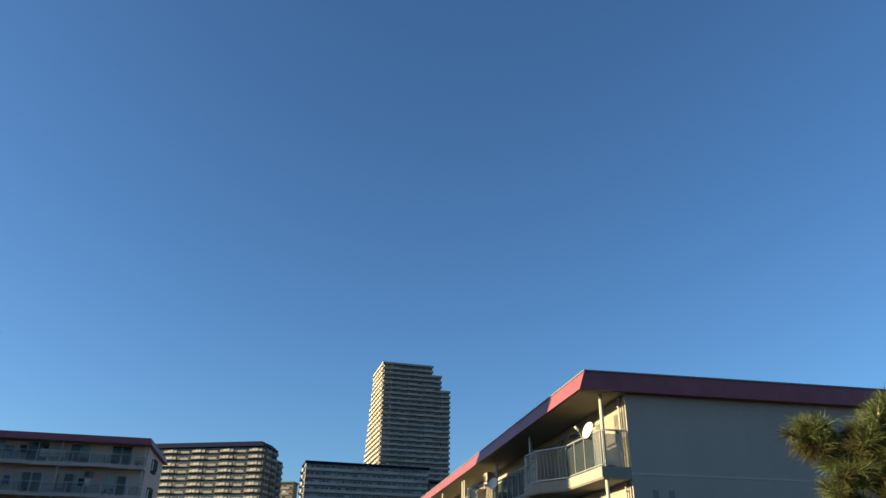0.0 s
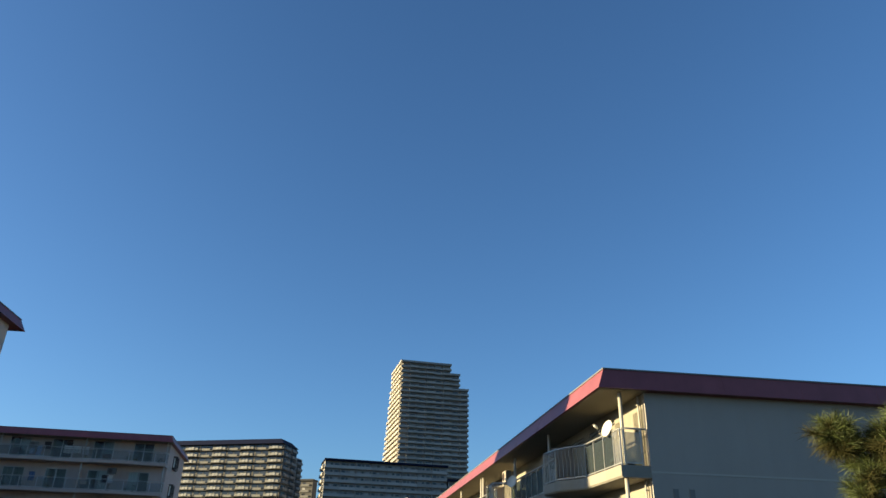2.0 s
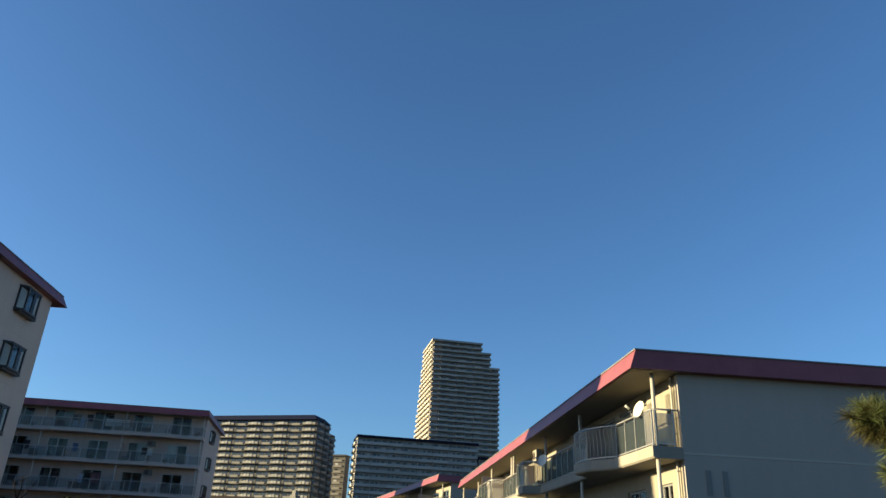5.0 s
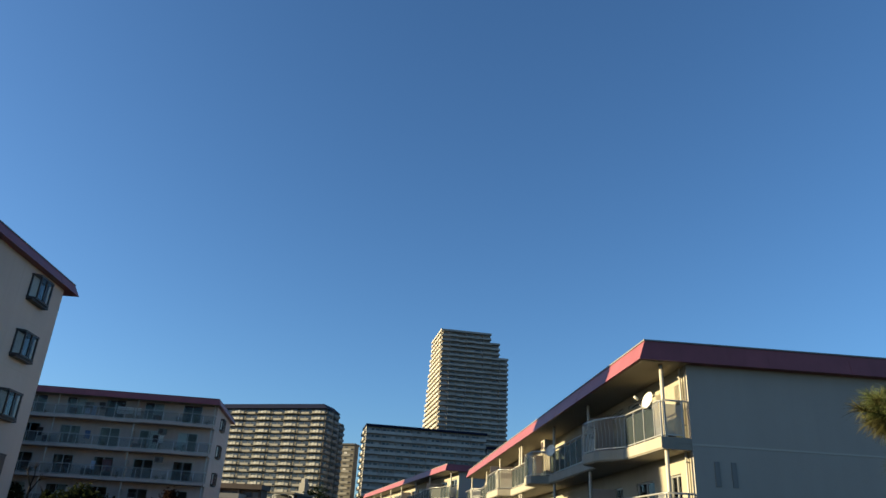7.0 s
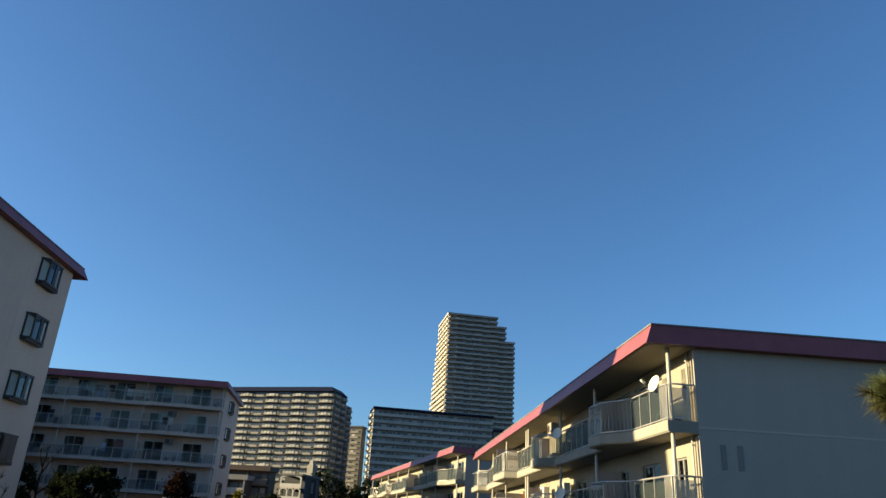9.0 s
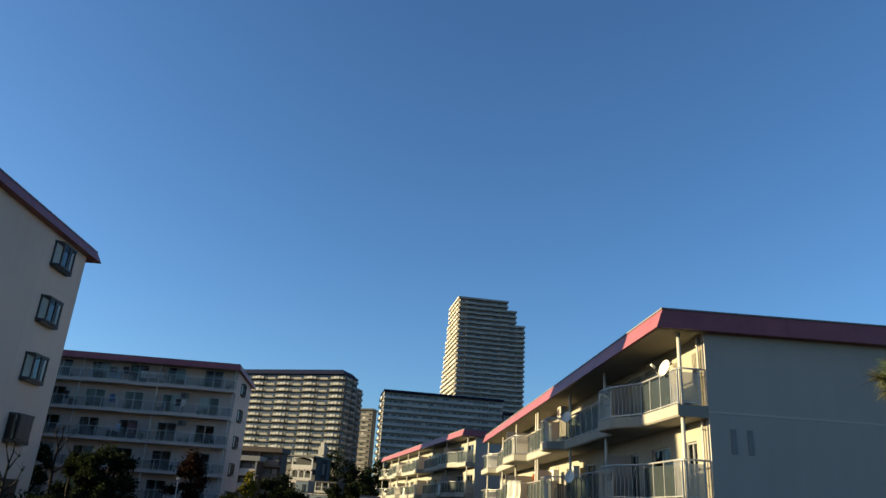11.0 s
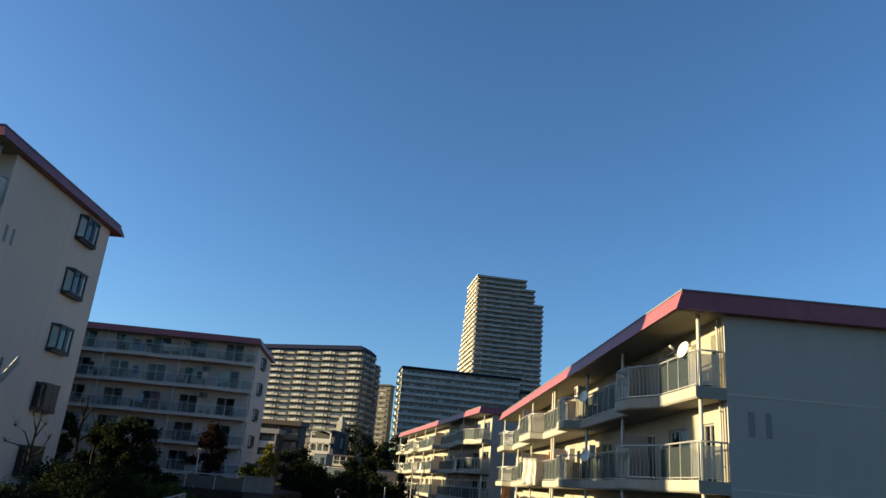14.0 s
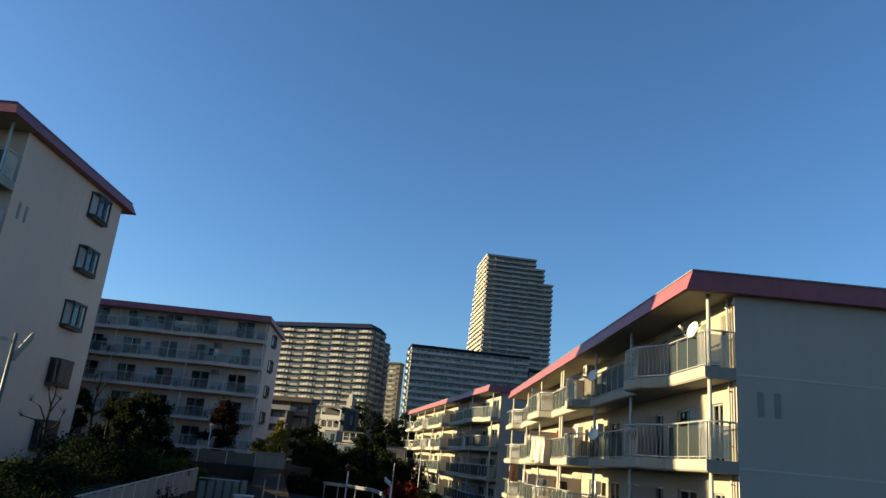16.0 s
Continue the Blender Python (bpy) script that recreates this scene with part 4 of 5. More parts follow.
# bare pollarded trees in front of the beige gable and of the pale block
def pollard(x, y, base, k, seed, label):
    """A slim trunk with a few stubby limbs that end in knobs and twigs; k: size."""
    rng = random.Random(seed)
    pol = thing("pollarded_tree", pose(x, y, base), label, "tree", "pollarded trees")
    bm = bmesh.new()
    add_tube(bm, [(0.03 * k, 0, -0.3), (0, 0.02 * k, 0.8 * k), (-0.03 * k, 0, 1.5 * k), (-0.02 * k, 0, 2.0 * k)], 0.05 * k, 0.03 * k, 8)
    part("trunk", bm, BARK, pol, smooth=True)
    for a, b, c in (((-0.03, 0, 1.5), (-0.25, -0.1, 1.95), (-0.47, -0.25, 2.1)), ((-0.02, 0, 1.35), (-0.3, -0.15, 1.6), (-0.6, -0.3, 1.68)), ((-0.02, 0, 2.0), (0.02, 0.02, 2.3), (0.0, 0.0, 2.5)), ((-0.02, 0, 1.8), (0.1, 0.05, 2.1), (0.16, 0.06, 2.2)), ((0, 0, 1.3), (0.2, 0.1, 1.5), (0.3, 0.14, 1.85)), ((-0.02, 0, 2.0), (-0.15, 0, 2.3), (-0.2, 0.02, 2.42))):
        a, b, c = Vector(a) * k, Vector(b) * k, Vector(c) * k
        bm = bmesh.new()
        add_tube(bm, [a, b, c], 0.022 * k, 0.014 * k, 7)
        bmesh.ops.create_icosphere(bm, subdivisions=1, radius=0.036 * k, matrix=Matrix.Translation(c))
        for q in range(7):
            tip = c + k * Vector((rng.gauss(0, 0.09), rng.gauss(0, 0.09), rng.uniform(0.02, 0.22)))
            add_tube(bm, [c, tip], 0.007 * k, 0.003 * k, 4)
        part("branch", bm, BARK, pol, smooth=True)
    return pol


pollard(-10.3, 20.1, 0.12, 1.0, 7, "bare pollarded tree with knobbly branch ends")
pollard(-20.0, 44.0, gz(-20.0, 44.0), 2.05, 8, "taller bare pollarded tree before the pale block")
pollard(-15.1, 39.4, gz(-15.1, 39.4), 1.62, 9, "bare pollarded tree rising behind the dark evergreen")


# ---- the pine that hangs into view close to the camera ----
pine = thing("pine_tree", pose(4.4, 3.3, gz(4.4, 3.3)), "pine with long yellow-green needles close by", "tree")
PB = Vector((4.4, 3.3, gz(4.4, 3.3)))
bm = bmesh.new()
add_tube(bm, [(0.1, 0, -0.15), (0.05, 0.02, 0.9), (-0.05, 0, 1.8), (0.05, 0.05, 2.7), (0.0, 0.0, 3.3)], 0.12, 0.04, 10)
part("trunk", bm, BARK, pine, smooth=True)
rng = random.Random(11)
tufts = [(2.86, 3.87, 2.46), (2.85, 3.88, 2.45), (2.90, 3.83, 2.43), (2.86, 3.86, 2.40), (3.03, 3.72, 2.37), (3.06, 3.70, 2.45), (3.13, 3.66, 2.54), (2.96, 3.78, 2.24), (2.92, 3.82, 2.14), (3.05, 3.72, 2.18), (3.12, 3.66, 2.26),
         (3.0, 3.85, 2.30), (3.08, 3.8, 2.22), (3.15, 3.75, 2.3), (3.0, 3.9, 2.12), (3.1, 3.78, 2.08), (3.2, 3.72, 2.15), (3.12, 3.75, 2.4), (3.2, 3.7, 2.45), (2.87, 3.9, 2.46), (2.82, 3.88, 2.5), (3.25, 3.62, 2.62), (3.35, 3.55, 2.45), (3.3, 3.6, 2.25), (3.2, 3.65, 2.05)]
tufts += [(3.02, 3.72, 2.42), (2.83, 3.86, 2.46), (2.80, 3.88, 2.44)]
# the rest of the crown, round the trunk and out of view
for k in range(16):
    a, r = rng.uniform(-0.9 * math.pi, 0.75 * math.pi), rng.uniform(0.3, 0.75)
    tufts.append((4.5 + r * math.cos(a), 3.2 + r * math.sin(a), rng.uniform(2.2, 3.3)))
for ti, c in enumerate(tufts):
    c = Vector(c) - PB
    bm = bmesh.new()
    h = max(0.6, min(2.6, c.z - 0.35))
    root = Vector((0.0, 0.02, h))
    mid = root.lerp(c, 0.55) + Vector((0, 0, -0.05))
    add_tube(bm, [root, mid, c + Vector((0, 0, -0.03))], 0.022, 0.007, 6)
    br = part("branch", bm, BARK, pine, smooth=True)
    verts, faces = [], []
    old = []
    for sh in range(9):
        aged = sh >= 6
        d0 = Vector((rng.gauss(-0.15, 0.6), rng.gauss(0.1, 0.6), rng.uniform(-0.7, 0.2) if aged else rng.uniform(0.1, 1.1))).normalized()
        base = c + Vector((rng.gauss(0, 0.03), rng.gauss(0, 0.03), rng.gauss(-0.02, 0.025)))
        for nd in range(130):
            o = base + d0 * rng.uniform(0, 0.07)
            d = (d0 * rng.uniform(0.35, 1.2) + Vector((rng.gauss(0, 0.5), rng.gauss(0, 0.5), rng.gauss(0.05, 0.45)))).normalized()
            L = rng.uniform(0.07, 0.125)
            w = d.cross(Vector((rng.gauss(0, 1), rng.gauss(0, 1), rng.gauss(0, 1)))).normalized() * 0.00095
            k = len(verts)
            bend = Vector((0, 0, -0.01))
            verts += [o - w, o + w, o + d * L * 0.6 + w * 0.9, o + d * L * 0.6 - w * 0.9, o + d * L + bend]
            faces += [(k, k + 1, k + 2, k + 3), (k + 3, k + 2, k + 4)]
            old += [aged, aged]
    me = bpy.data.meshes.new("needle_tuft")
    me.from_pydata([tuple(v) for v in verts], [], faces)
    me.materials.append(NEEDLE)
    me.materials.append(NEEDLE_OLD)
    me.polygons.foreach_set("material_index", [int(q) for q in old])
    new("needle_tuft", me).parent = br

for c, d in (((3.01, 3.71, 2.40), (0.0, 0.0, 0.05)), ((3.12, 3.65, 2.57), (0.01, 0.0, 0.045))):
    bm = bmesh.new()
    c, d = Vector(c) - PB, Vector(d)
    add_tube(bm, [c - d * 0.4, c, c + d * 0.6, c + d], 0.010, 0.004, 7)
    part("bud", bm, BUD, pine, "pale brown pine candle", smooth=True)

# ---- terrace, fences, rail, lamps ----
bm = bmesh.new()
add_box(bm, -60, 48.6, -3.0, -9.1, 90, 0.22)
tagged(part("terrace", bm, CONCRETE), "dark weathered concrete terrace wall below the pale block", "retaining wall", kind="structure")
bm = bmesh.new()
vv = [bm.verts.new(p) for p in ((-10.9, 48.58, 0.2), (-9.1, 48.58, 0.2), (-6.6, 40.0, -1.6), (-9.0, 40.0, -1.6), (-10.9, 48.58, -2.5), (-9.1, 48.58, -2.5), (-6.6, 40.0, -2.5), (-9.0, 40.0, -2.5))]
for f in ((0, 1, 2, 3), (0, 3, 7, 4), (1, 5, 6, 2), (3, 2, 6, 7), (4, 7, 6, 5), (0, 4, 5, 1)):
    bm.faces.new([vv[i] for i in f])
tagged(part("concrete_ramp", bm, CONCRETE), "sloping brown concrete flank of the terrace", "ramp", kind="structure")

tf = thing("terrace_fence", pose(0, 0, 0), "pale mesh fence with a rail along the terrace edge", "fence")
for i in range(11):
    x = -30.0 + 1.9 * i
    block("post", x - 0.03, 48.75, 0.22, x + 0.03, 48.81, 1.12, FENCEP, tf)
    block("panel", x + 0.05, 48.77, 0.3, x + 1.85, 48.775, 1.0, LAMPGREY, tf)
block("top_rail", -30, 48.74, 1.1, -11.1, 48.82, 1.16, FENCEP, tf)
wp = thing("wall_panel", pose(-11.0, 48.76, 0.22), "weathered pale concrete parapet panel", "parapet")
for i in range(3):
    block("slab", 0.02 + 0.64 * i, 0, 0, 0.64 + 0.64 * i, 0.1, 0.93, PARAPETP, wp)
block("coping", 0, -0.03, 0.935, 1.96, 0.13, 1.0, PARAPETP, wp)

wf = thing("panel_fence", pose(0, 0, 0), "white steel fence with pale perforated panels", "fence")
A, B2 = Vector((-9.15, 17.0)), Vector((-9.2, 30.7))
NF = 15
for i in range(NF + 1):
    p = A.lerp(B2, i / NF)
    zt = -0.36 + 0.83 * i / NF
    zb = zt - 0.92
    block("post", p.x - 0.018, p.y - 0.018, zb, p.x + 0.018, p.y + 0.018, zt, FENCEP, wf)
    if i < NF:
        q = A.lerp(B2, (i + 1) / NF)
        ang = math.degrees(math.atan2(q.y - p.y, q.x - p.x))
        mid, ln = (p + q) / 2, (q - p).length
        block("panel", mid.x - ln / 2 + 0.04, mid.y - 0.006, zt - 0.82, mid.x + ln / 2 - 0.04, mid.y + 0.006, zt + 0.0, MESHP, wf, turn=ang)
        rail_bm = bmesh.new()
        add_tube(rail_bm, [(p.x, p.y, zt + 0.01), (q.x, q.y, zt + 0.83 / NF + 0.01)], 0.025, sides=6)
        part("top_rail", rail_bm, FENCEP, wf)
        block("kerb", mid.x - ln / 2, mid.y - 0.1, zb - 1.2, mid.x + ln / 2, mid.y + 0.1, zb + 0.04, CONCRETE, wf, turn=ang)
lf = thing("low_fence", pose(0, 0, 0), "low white fence beside the ramp", "fence")
for i in range(6):
    x, y = -9.3 + 0.28 * i, 31.6 + 0.3 * i
    block("panel", x, y, -1.0, x + 0.25, y + 0.03, -0.04 + 0.02 * i, PARAPETP, lf)
block("top_rail", -9.3, 31.5, 0.06, -7.6, 31.56, 0.1, FENCEP, lf)
ub = thing("utility_box", pose(-7.9, 32.1, gz(-7.9, 32.1)), "pale steel utility box", "box")
block("body", 0, 0, 0, 0.75, 0.4, 0.85, PALE, ub)
block("lid", -0.03, -0.03, 0.852, 0.78, 0.43, 0.9, WHITEP, ub)
block("door", 0.05, -0.015, 0.06, 0.36, -0.002, 0.8, WHITEP, ub)

gr = thing("guard_rail", pose(0, 0, 0), "curved white steel guard rail on the road bend", "guard rail")
GP = [Vector(p) for p in ((-5.50, 42.4, -0.03), (-4.65, 41.8, -0.03), (-3.55, 40.4, -0.02), (-2.47, 38.2, 0.01), (-1.90, 36.2, 0.0), (-1.70, 34.4, -0.04), (-1.70, 32.8, -0.08))]
bm = bmesh.new()
ringA = []
for p in GP:
    ringA.append([bm.verts.new(p + Vector((dx, 0, dz))) for dx, dz in ((0, 0.0), (-0.04, -0.04), (0.0, -0.09), (-0.04, -0.14), (0.0, -0.18), (0.03, -0.18), (0.03, 0.0))])
for a, b in zip(ringA, ringA[1:]):
    for k in range(7):
        bm.faces.new((a[k], a[(k + 1) % 7], b[(k + 1) % 7], b[k]))
part("beam", bm, RAILP, gr)
for p in GP:
    bm = bmesh.new()
    zb = gz(p.x, p.y)
    add_tube(bm, [(p.x + 0.07, p.y, zb), (p.x + 0.07, p.y, p.z - 0.02)], 0.035, sides=8)
    part("post", bm, RAILP, gr, smooth=True)

# traffic mirror, poles, lamps
mi = thing("traffic_mirror", pose(-4.14, 41.8, gz(-4.1, 41.8)), "round traffic mirror seen on its pole", "mirror")
H = 0.78 - gz(-4.1, 41.8)
bm = bmesh.new()
add_tube(bm, [(0, 0, -0.1), (0, 0, H)], 0.04, sides=8)
part("pole", bm, WHITEP, mi, smooth=True)
bm = bmesh.new()
bmesh.ops.create_cone(bm, cap_ends=True, segments=24, radius1=0.19, radius2=0.17, depth=0.06, matrix=pose(0, -0.08, H + 0.05, 90, 0, 0))
part("mirror_back", bm, CONCRETE, mi, smooth=False)


def street_lamp(x, y, base, top, head, label, radius=0.045, paint=None):
    """head: two points of the luminaire relative to the base."""
    paint = paint or LAMPGREY
    t = thing("street_lamp", pose(x, y, base), label, "street lamp", "street lamps")
    bm = bmesh.new()
    add_tube(bm, [(0, 0, -0.2), (0, 0, (top - base) * 0.5), (0, 0, top - base)], radius * 1.2, radius, 10)
    part("pole", bm, paint, t, smooth=True)
    a, b = Vector(head[0]), Vector(head[1])
    bm = bmesh.new()
    d = (b - a)
    for k in (0, 1):
        off = Vector((0.0, 0.0, -0.1 * k))
        add_tube(bm, [a + off, a + d * 0.1 + off, a + d * 0.9 + off, b + off], 0.048, 0.048, 8)
    part("lamp_head", bm, LAMPTAN if paint is LAMPGREY else paint, t, smooth=True)
    bm = bmesh.new()
    add_tube(bm, [(0, 0, top - base - 0.12), a + d * 0.5], 0.02, sides=6)
    part("arm", bm, POSTM, t, smooth=True)
    return t


zl = gz(-10.1, 17.26)
lamp_box = street_lamp(-10.1, 17.26, zl, 3.66, ((0.05, 0.03, 3.12 - zl), (0.31, 0.18, 3.72 - zl)), "grey street lamp with a slanted twin-tube head")
block("sensor_arm", -0.20, -0.01, 3.50 - zl, -0.04, 0.01, 3.52 - zl, LAMPTAN, lamp_box)
block("sensor_box", -0.32, -0.05, 3.46 - zl, -0.202, 0.05, 3.55 - zl, LAMPTAN, lamp_box)
zl = 0.2
street_lamp(-14.38, 49.3, zl, 2.55, ((-0.12, 0, 2.42), (0.12, 0, 2.42)), "short pale lamp post on the terrace", 0.036, FENCEP)
zl = gz(-1.37, 35)
street_lamp(-1.37, 35.0, zl, 0.42, ((-0.35, 0, 0.68 - zl), (-0.05, 0, 0.45 - zl)), "low pale lamp post at the road's edge", 0.04, WHITEP)
for x, y, zt, lab in ((-6.16, 29.4, 0.35, "thin bare wooden stake"), (-5.64, 29.5, 0.61, "thin bare wooden stake"), (-1.76, 45.0, 1.29, "thin grey steel pole"), (-0.2, 47.0, 2.0, "thin grey steel pole")):
    t = thing("pole", pose(x, y, gz(x, y)), lab, "pole")
    bm = bmesh.new()
    add_tube(bm, [(0, 0, -0.1), (0.03, 0, (zt - gz(x, y)) / 2), (0.05, 0, zt - gz(x, y))], 0.035, 0.022, 6)
    part("shaft", bm, REED if "wooden" in lab else FENCEP, t, smooth=True)

# ---- low buildings in the valley ----
far_block("brown low apartment house with white bands", Matrix.Translation((-36, 148.0, 0)) @ Matrix.Rotation(radians(-8), 4, "Z"), 12.6, 4, -2, 10.6, 2.6, BROWNW, BROWNL, bay=4.0, fill=0.95, out=1.2, roof=BROWNW, group="low houses in the valley", name="apartment_house")
wb = far_block("white-banded low apartment house", Matrix.Translation((-34.5, 144.0, 0)) @ Matrix.Rotation(radians(-8), 4, "Z"), 7.5, 3, -2, 8.6, 2.6, BROWNW, PALE, bay=3.7, fill=0.95, out=1.0, roof=BLOCKP, group="low houses in the valley", name="apartment_house")
for x in (0.0, 3.6, 7.2):
    block("column", x, -1.3, -1.9, x + 0.3, -1.07, 8.5, BLOCKP, wb)
ah = thing("house", Matrix.LocRotScale((-20.15, 138.0, 1.15), Euler((0, 0, radians(-18))), (1.15, 1.15, 1.0)), "small cream house with arched balcony openings", "house", "low houses in the valley")
bm = bmesh.new()
add_box(bm, 0.05, 1.3, -3.0, 3.65, 7.0, 8.5)
part("wall", bm, DARKTILE, ah)
for lev in range(4):
    z0 = 6.45 - 2.2 * lev
    block("balcony_slab", 0, -0.1, z0 - 0.14, 3.7, 1.297, z0 + 0.06, PALE, ah)
    block("balcony", 0, -0.12, z0 + 0.062, 3.7, -0.02, z0 + 0.62, BALCW, ah)
    for x in ((0.0, 3.45) if lev == 0 else (0.0, 1.25, 2.3, 3.45)):
        block("column", x, -0.1, z0 + 0.422, x + 0.22, 0.12, z0 + 1.76, BALCW, ah)
    for x0, x1 in (((0.22, 3.45),) if lev == 0 else ((0.22, 1.25), (1.47, 2.3), (2.52, 3.45))):
        # arched lintel: a strip whose underside is a half circle
        bm = bmesh.new()
        top = z0 + 2.058
        pts = [(x0 + (x1 - x0) * (0.5 - 0.5 * math.cos(math.pi * q / 8)), z0 + 1.5 + 0.42 * math.sin(math.pi * q / 8)) for q in range(9)]
        for (xa, za), (xb, zb) in zip(pts, pts[1:]):
            vv = [bm.verts.new(p) for y in (-0.08, 0.1) for p in ((xa, y, za), (xb, y, zb), (xb, y, top), (xa, y, top))]
            for f in ((0, 1, 2, 3), (7, 6, 5, 4), (0, 4, 5, 1), (2, 6, 7, 3)):
                bm.faces.new([vv[q] for q in f])
        bmesh.ops.remove_doubles(bm, verts=bm.verts, dist=0.001)
        part("arch", bm, BALCW, ah)
block("roof", -0.15, -0.25, 8.51, 3.85, 7.2, 8.8, BLOCKM, ah)
far_block("dark slate-tiled narrow house with a flat roof", Matrix.Translation((-17.1, 141.0, 0)), 3.2, 6, -2, 9.3, 2.6, DARKTILE, DARKTILE, bay=3.2, fill=0.4, out=0.1, group="low houses in the valley", name="house")
ph = thing("house", pose(-13.1, 117.0, 0, 0, 0, -15), "pale house with a railed roof balcony", "house", "low houses in the valley")
bm = bmesh.new()
add_box(bm, 0.1, 0.9, -3.0, 3.3, 4.0, 4.75)
part("wall", bm, DARKTILE, ph)
block("roof", -0.15, -0.1, 4.755, 3.5, 4.2, 5.0, DARKTILE, ph)
block("balcony", 0, -0.1, 3.3, 3.3, 0.897, 3.62, BALCW, ph)
for x in (0.0, 1.05, 2.1, 3.12):
    block("column", x, -0.08, 3.622, x + 0.16, 0.08, 4.753, BALCW, ph)
block("rail", 0.0, -0.09, 4.1, 3.3, -0.03, 4.18, BALCW, ph)
for x in (0.5, 1.5, 2.5):
    block("window", x, 0.84, 3.63, x + 0.6, 0.897, 4.5, FARGLASS, ph)
bh = thing("house", pose(-15.7, 114.0, 0, 0, 0, -15), "pale blue low house with a stepped wall", "house", "low houses in the valley")
bm = bmesh.new()
add_box(bm, 0.0, 0.0, -3.0, 2.0, 2.6, 4.8)
part("wall", bm, BLUEW, bh)
bm = bmesh.new()
add_box(bm, 2.004, 0.1, -3.0, 6.0, 2.4, 2.95)
part("wall", bm, BLUEW, bh)
block("coping", -0.08, -0.08, 4.803, 2.08, 2.68, 4.95, PALE, bh)
block("coping", 2.09, 0.02, 2.953, 6.08, 2.48, 3.06, PALE, bh)
block("window", 1.1, -0.05, 3.2, 1.55, -0.004, 4.3, FARGLASS, bh)
block("window", 3.6, 0.04, 1.7, 4.4, 0.097, 2.6, FARGLASS, bh)
hs = thing("house", pose(-5.4, 108.0, -0.8), "small white house with a dark pitched roof", "house", "low houses in the valley")
bm = bmesh.new()
add_box(bm, 0, 0, -2, 2.6, 4, 3.4)
part("wall", bm, PALE, hs)
bm = bmesh.new()
v = [bm.verts.new(p) for p in ((-0.2, -0.3, 3.41), (2.8, -0.3, 3.41), (2.8, 4.3, 3.41), (-0.2, 4.3, 3.41), (-0.2, 2.0, 4.0), (2.8, 2.0, 4.0))]
for f in ((0, 1, 5, 4), (2, 3, 4, 5), (0, 4, 3), (1, 2, 5), (3, 2, 1, 0)):
    bm.faces.new([v[i] for i in f])
part("roof", bm, ROOFDARK, hs, "dark pitched roof")
block("window", 0.5, -0.06, 2.2, 1.4, -0.003, 3.1, FARGLASS, hs)
el = thing("stair_tower", pose(-33.9, 297.0, 6, 0, 0, -25), "cream stair tower in front of the tan block", "building")
block("shaft", 0.4, 0, 0, 3.0, 3.5, 17.4, BLOCKD, el)
block("cap", 0.9, 0.5, 17.402, 2.5, 3.0, 19.2, BLOCKP, el)


# ---- things on the balconies of the near blocks ----
def on_near(s, off, z):
    return m_near @ Matrix.Translation((40.6 - s, -off, z))


def satellite_dish(m, label):
    t = thing("satellite_dish", m, label, "satellite dish", "satellite dishes")
    bm = bmesh.new()
    rings, seg = 5, 20
    rows = []
    for i in range(rings + 1):
        r = 0.27 * i / rings
        rows.append([bm.verts.new((r * math.cos(2 * math.pi * k / seg), -0.30 * (0.27 ** 2 - r * r) / 0.27 * -1, r * math.sin(2 * math.pi * k / seg) * 1.05)) for k in range(seg)] if i else [bm.verts.new((0, 0.08, 0))])
    for k in range(seg):
        bm.faces.new((rows[0][0], rows[1][k], rows[1][(k + 1) % seg]))
    for a, b in zip(rows[1:], rows[2:]):
        for k in range(seg):
            bm.faces.new((a[k], b[k], b[(k + 1) % seg], a[(k + 1) % seg]))
    part("dish", bm, PLASTIC, t, smooth=True, m=pose(0, 0, 0, -18, 0, 0))
    bm = bmesh.new()
    add_tube(bm, [(0, 0.02, -0.28), (0, -0.25, -0.22), (0, -0.4, 0.0)], 0.012, sides=6)
    part("feed_arm", bm, PLASTIC, t)
    bm = bmesh.new()
    add_tube(bm, [(0, -0.47, 0.06), (0, -0.38, 0.0), (0, -0.34, -0.02)], 0.04, 0.03, 8)
    part("feed_horn", bm, PLASTIC, t, smooth=True)
    bm = bmesh.new()
    add_tube(bm, [(0, 0.1, 0.0), (0, 0.14, -0.3)], 0.02, sides=6)
    part("mast", bm, ALU, t)
    return t


satellite_dish(on_near(0.82, 1.0, 4.71) @ Matrix.Rotation(radians(14), 4, "Z"), "white satellite dish clamped to the balcony rail")
satellite_dish(on_near(12.4, 1.3, 4.55) @ Matrix.Rotation(radians(38), 4, "Z"), "pale satellite dish in shade on the balcony")
satellite_dish(on_near(11.9, 1.3, 1.85) @ Matrix.Rotation(radians(38), 4, "Z"), "pale satellite dish in shade on the balcony")


def air_conditioner(m, label, paint=None):
    t = thing("air_conditioner", m, label, "air conditioner", "air conditioners")
    block("casing", 0, 0, 0, 0.78, 0.28, 0.55, paint or PLASTIC, t)
    bm = bmesh.new()
    bmesh.ops.create_cone(bm, cap_ends=True, segments=20, radius1=0.2, radius2=0.19, depth=0.02, matrix=pose(0.28, -0.012, 0.28, 90, 0, 0))
    part("fan_grille", bm, DARKM, t)
    for x in (0.08, 0.62):
        block("foot", x, 0.02, -0.06, x + 0.08, 0.26, -0.002, ALU, t)
    return t


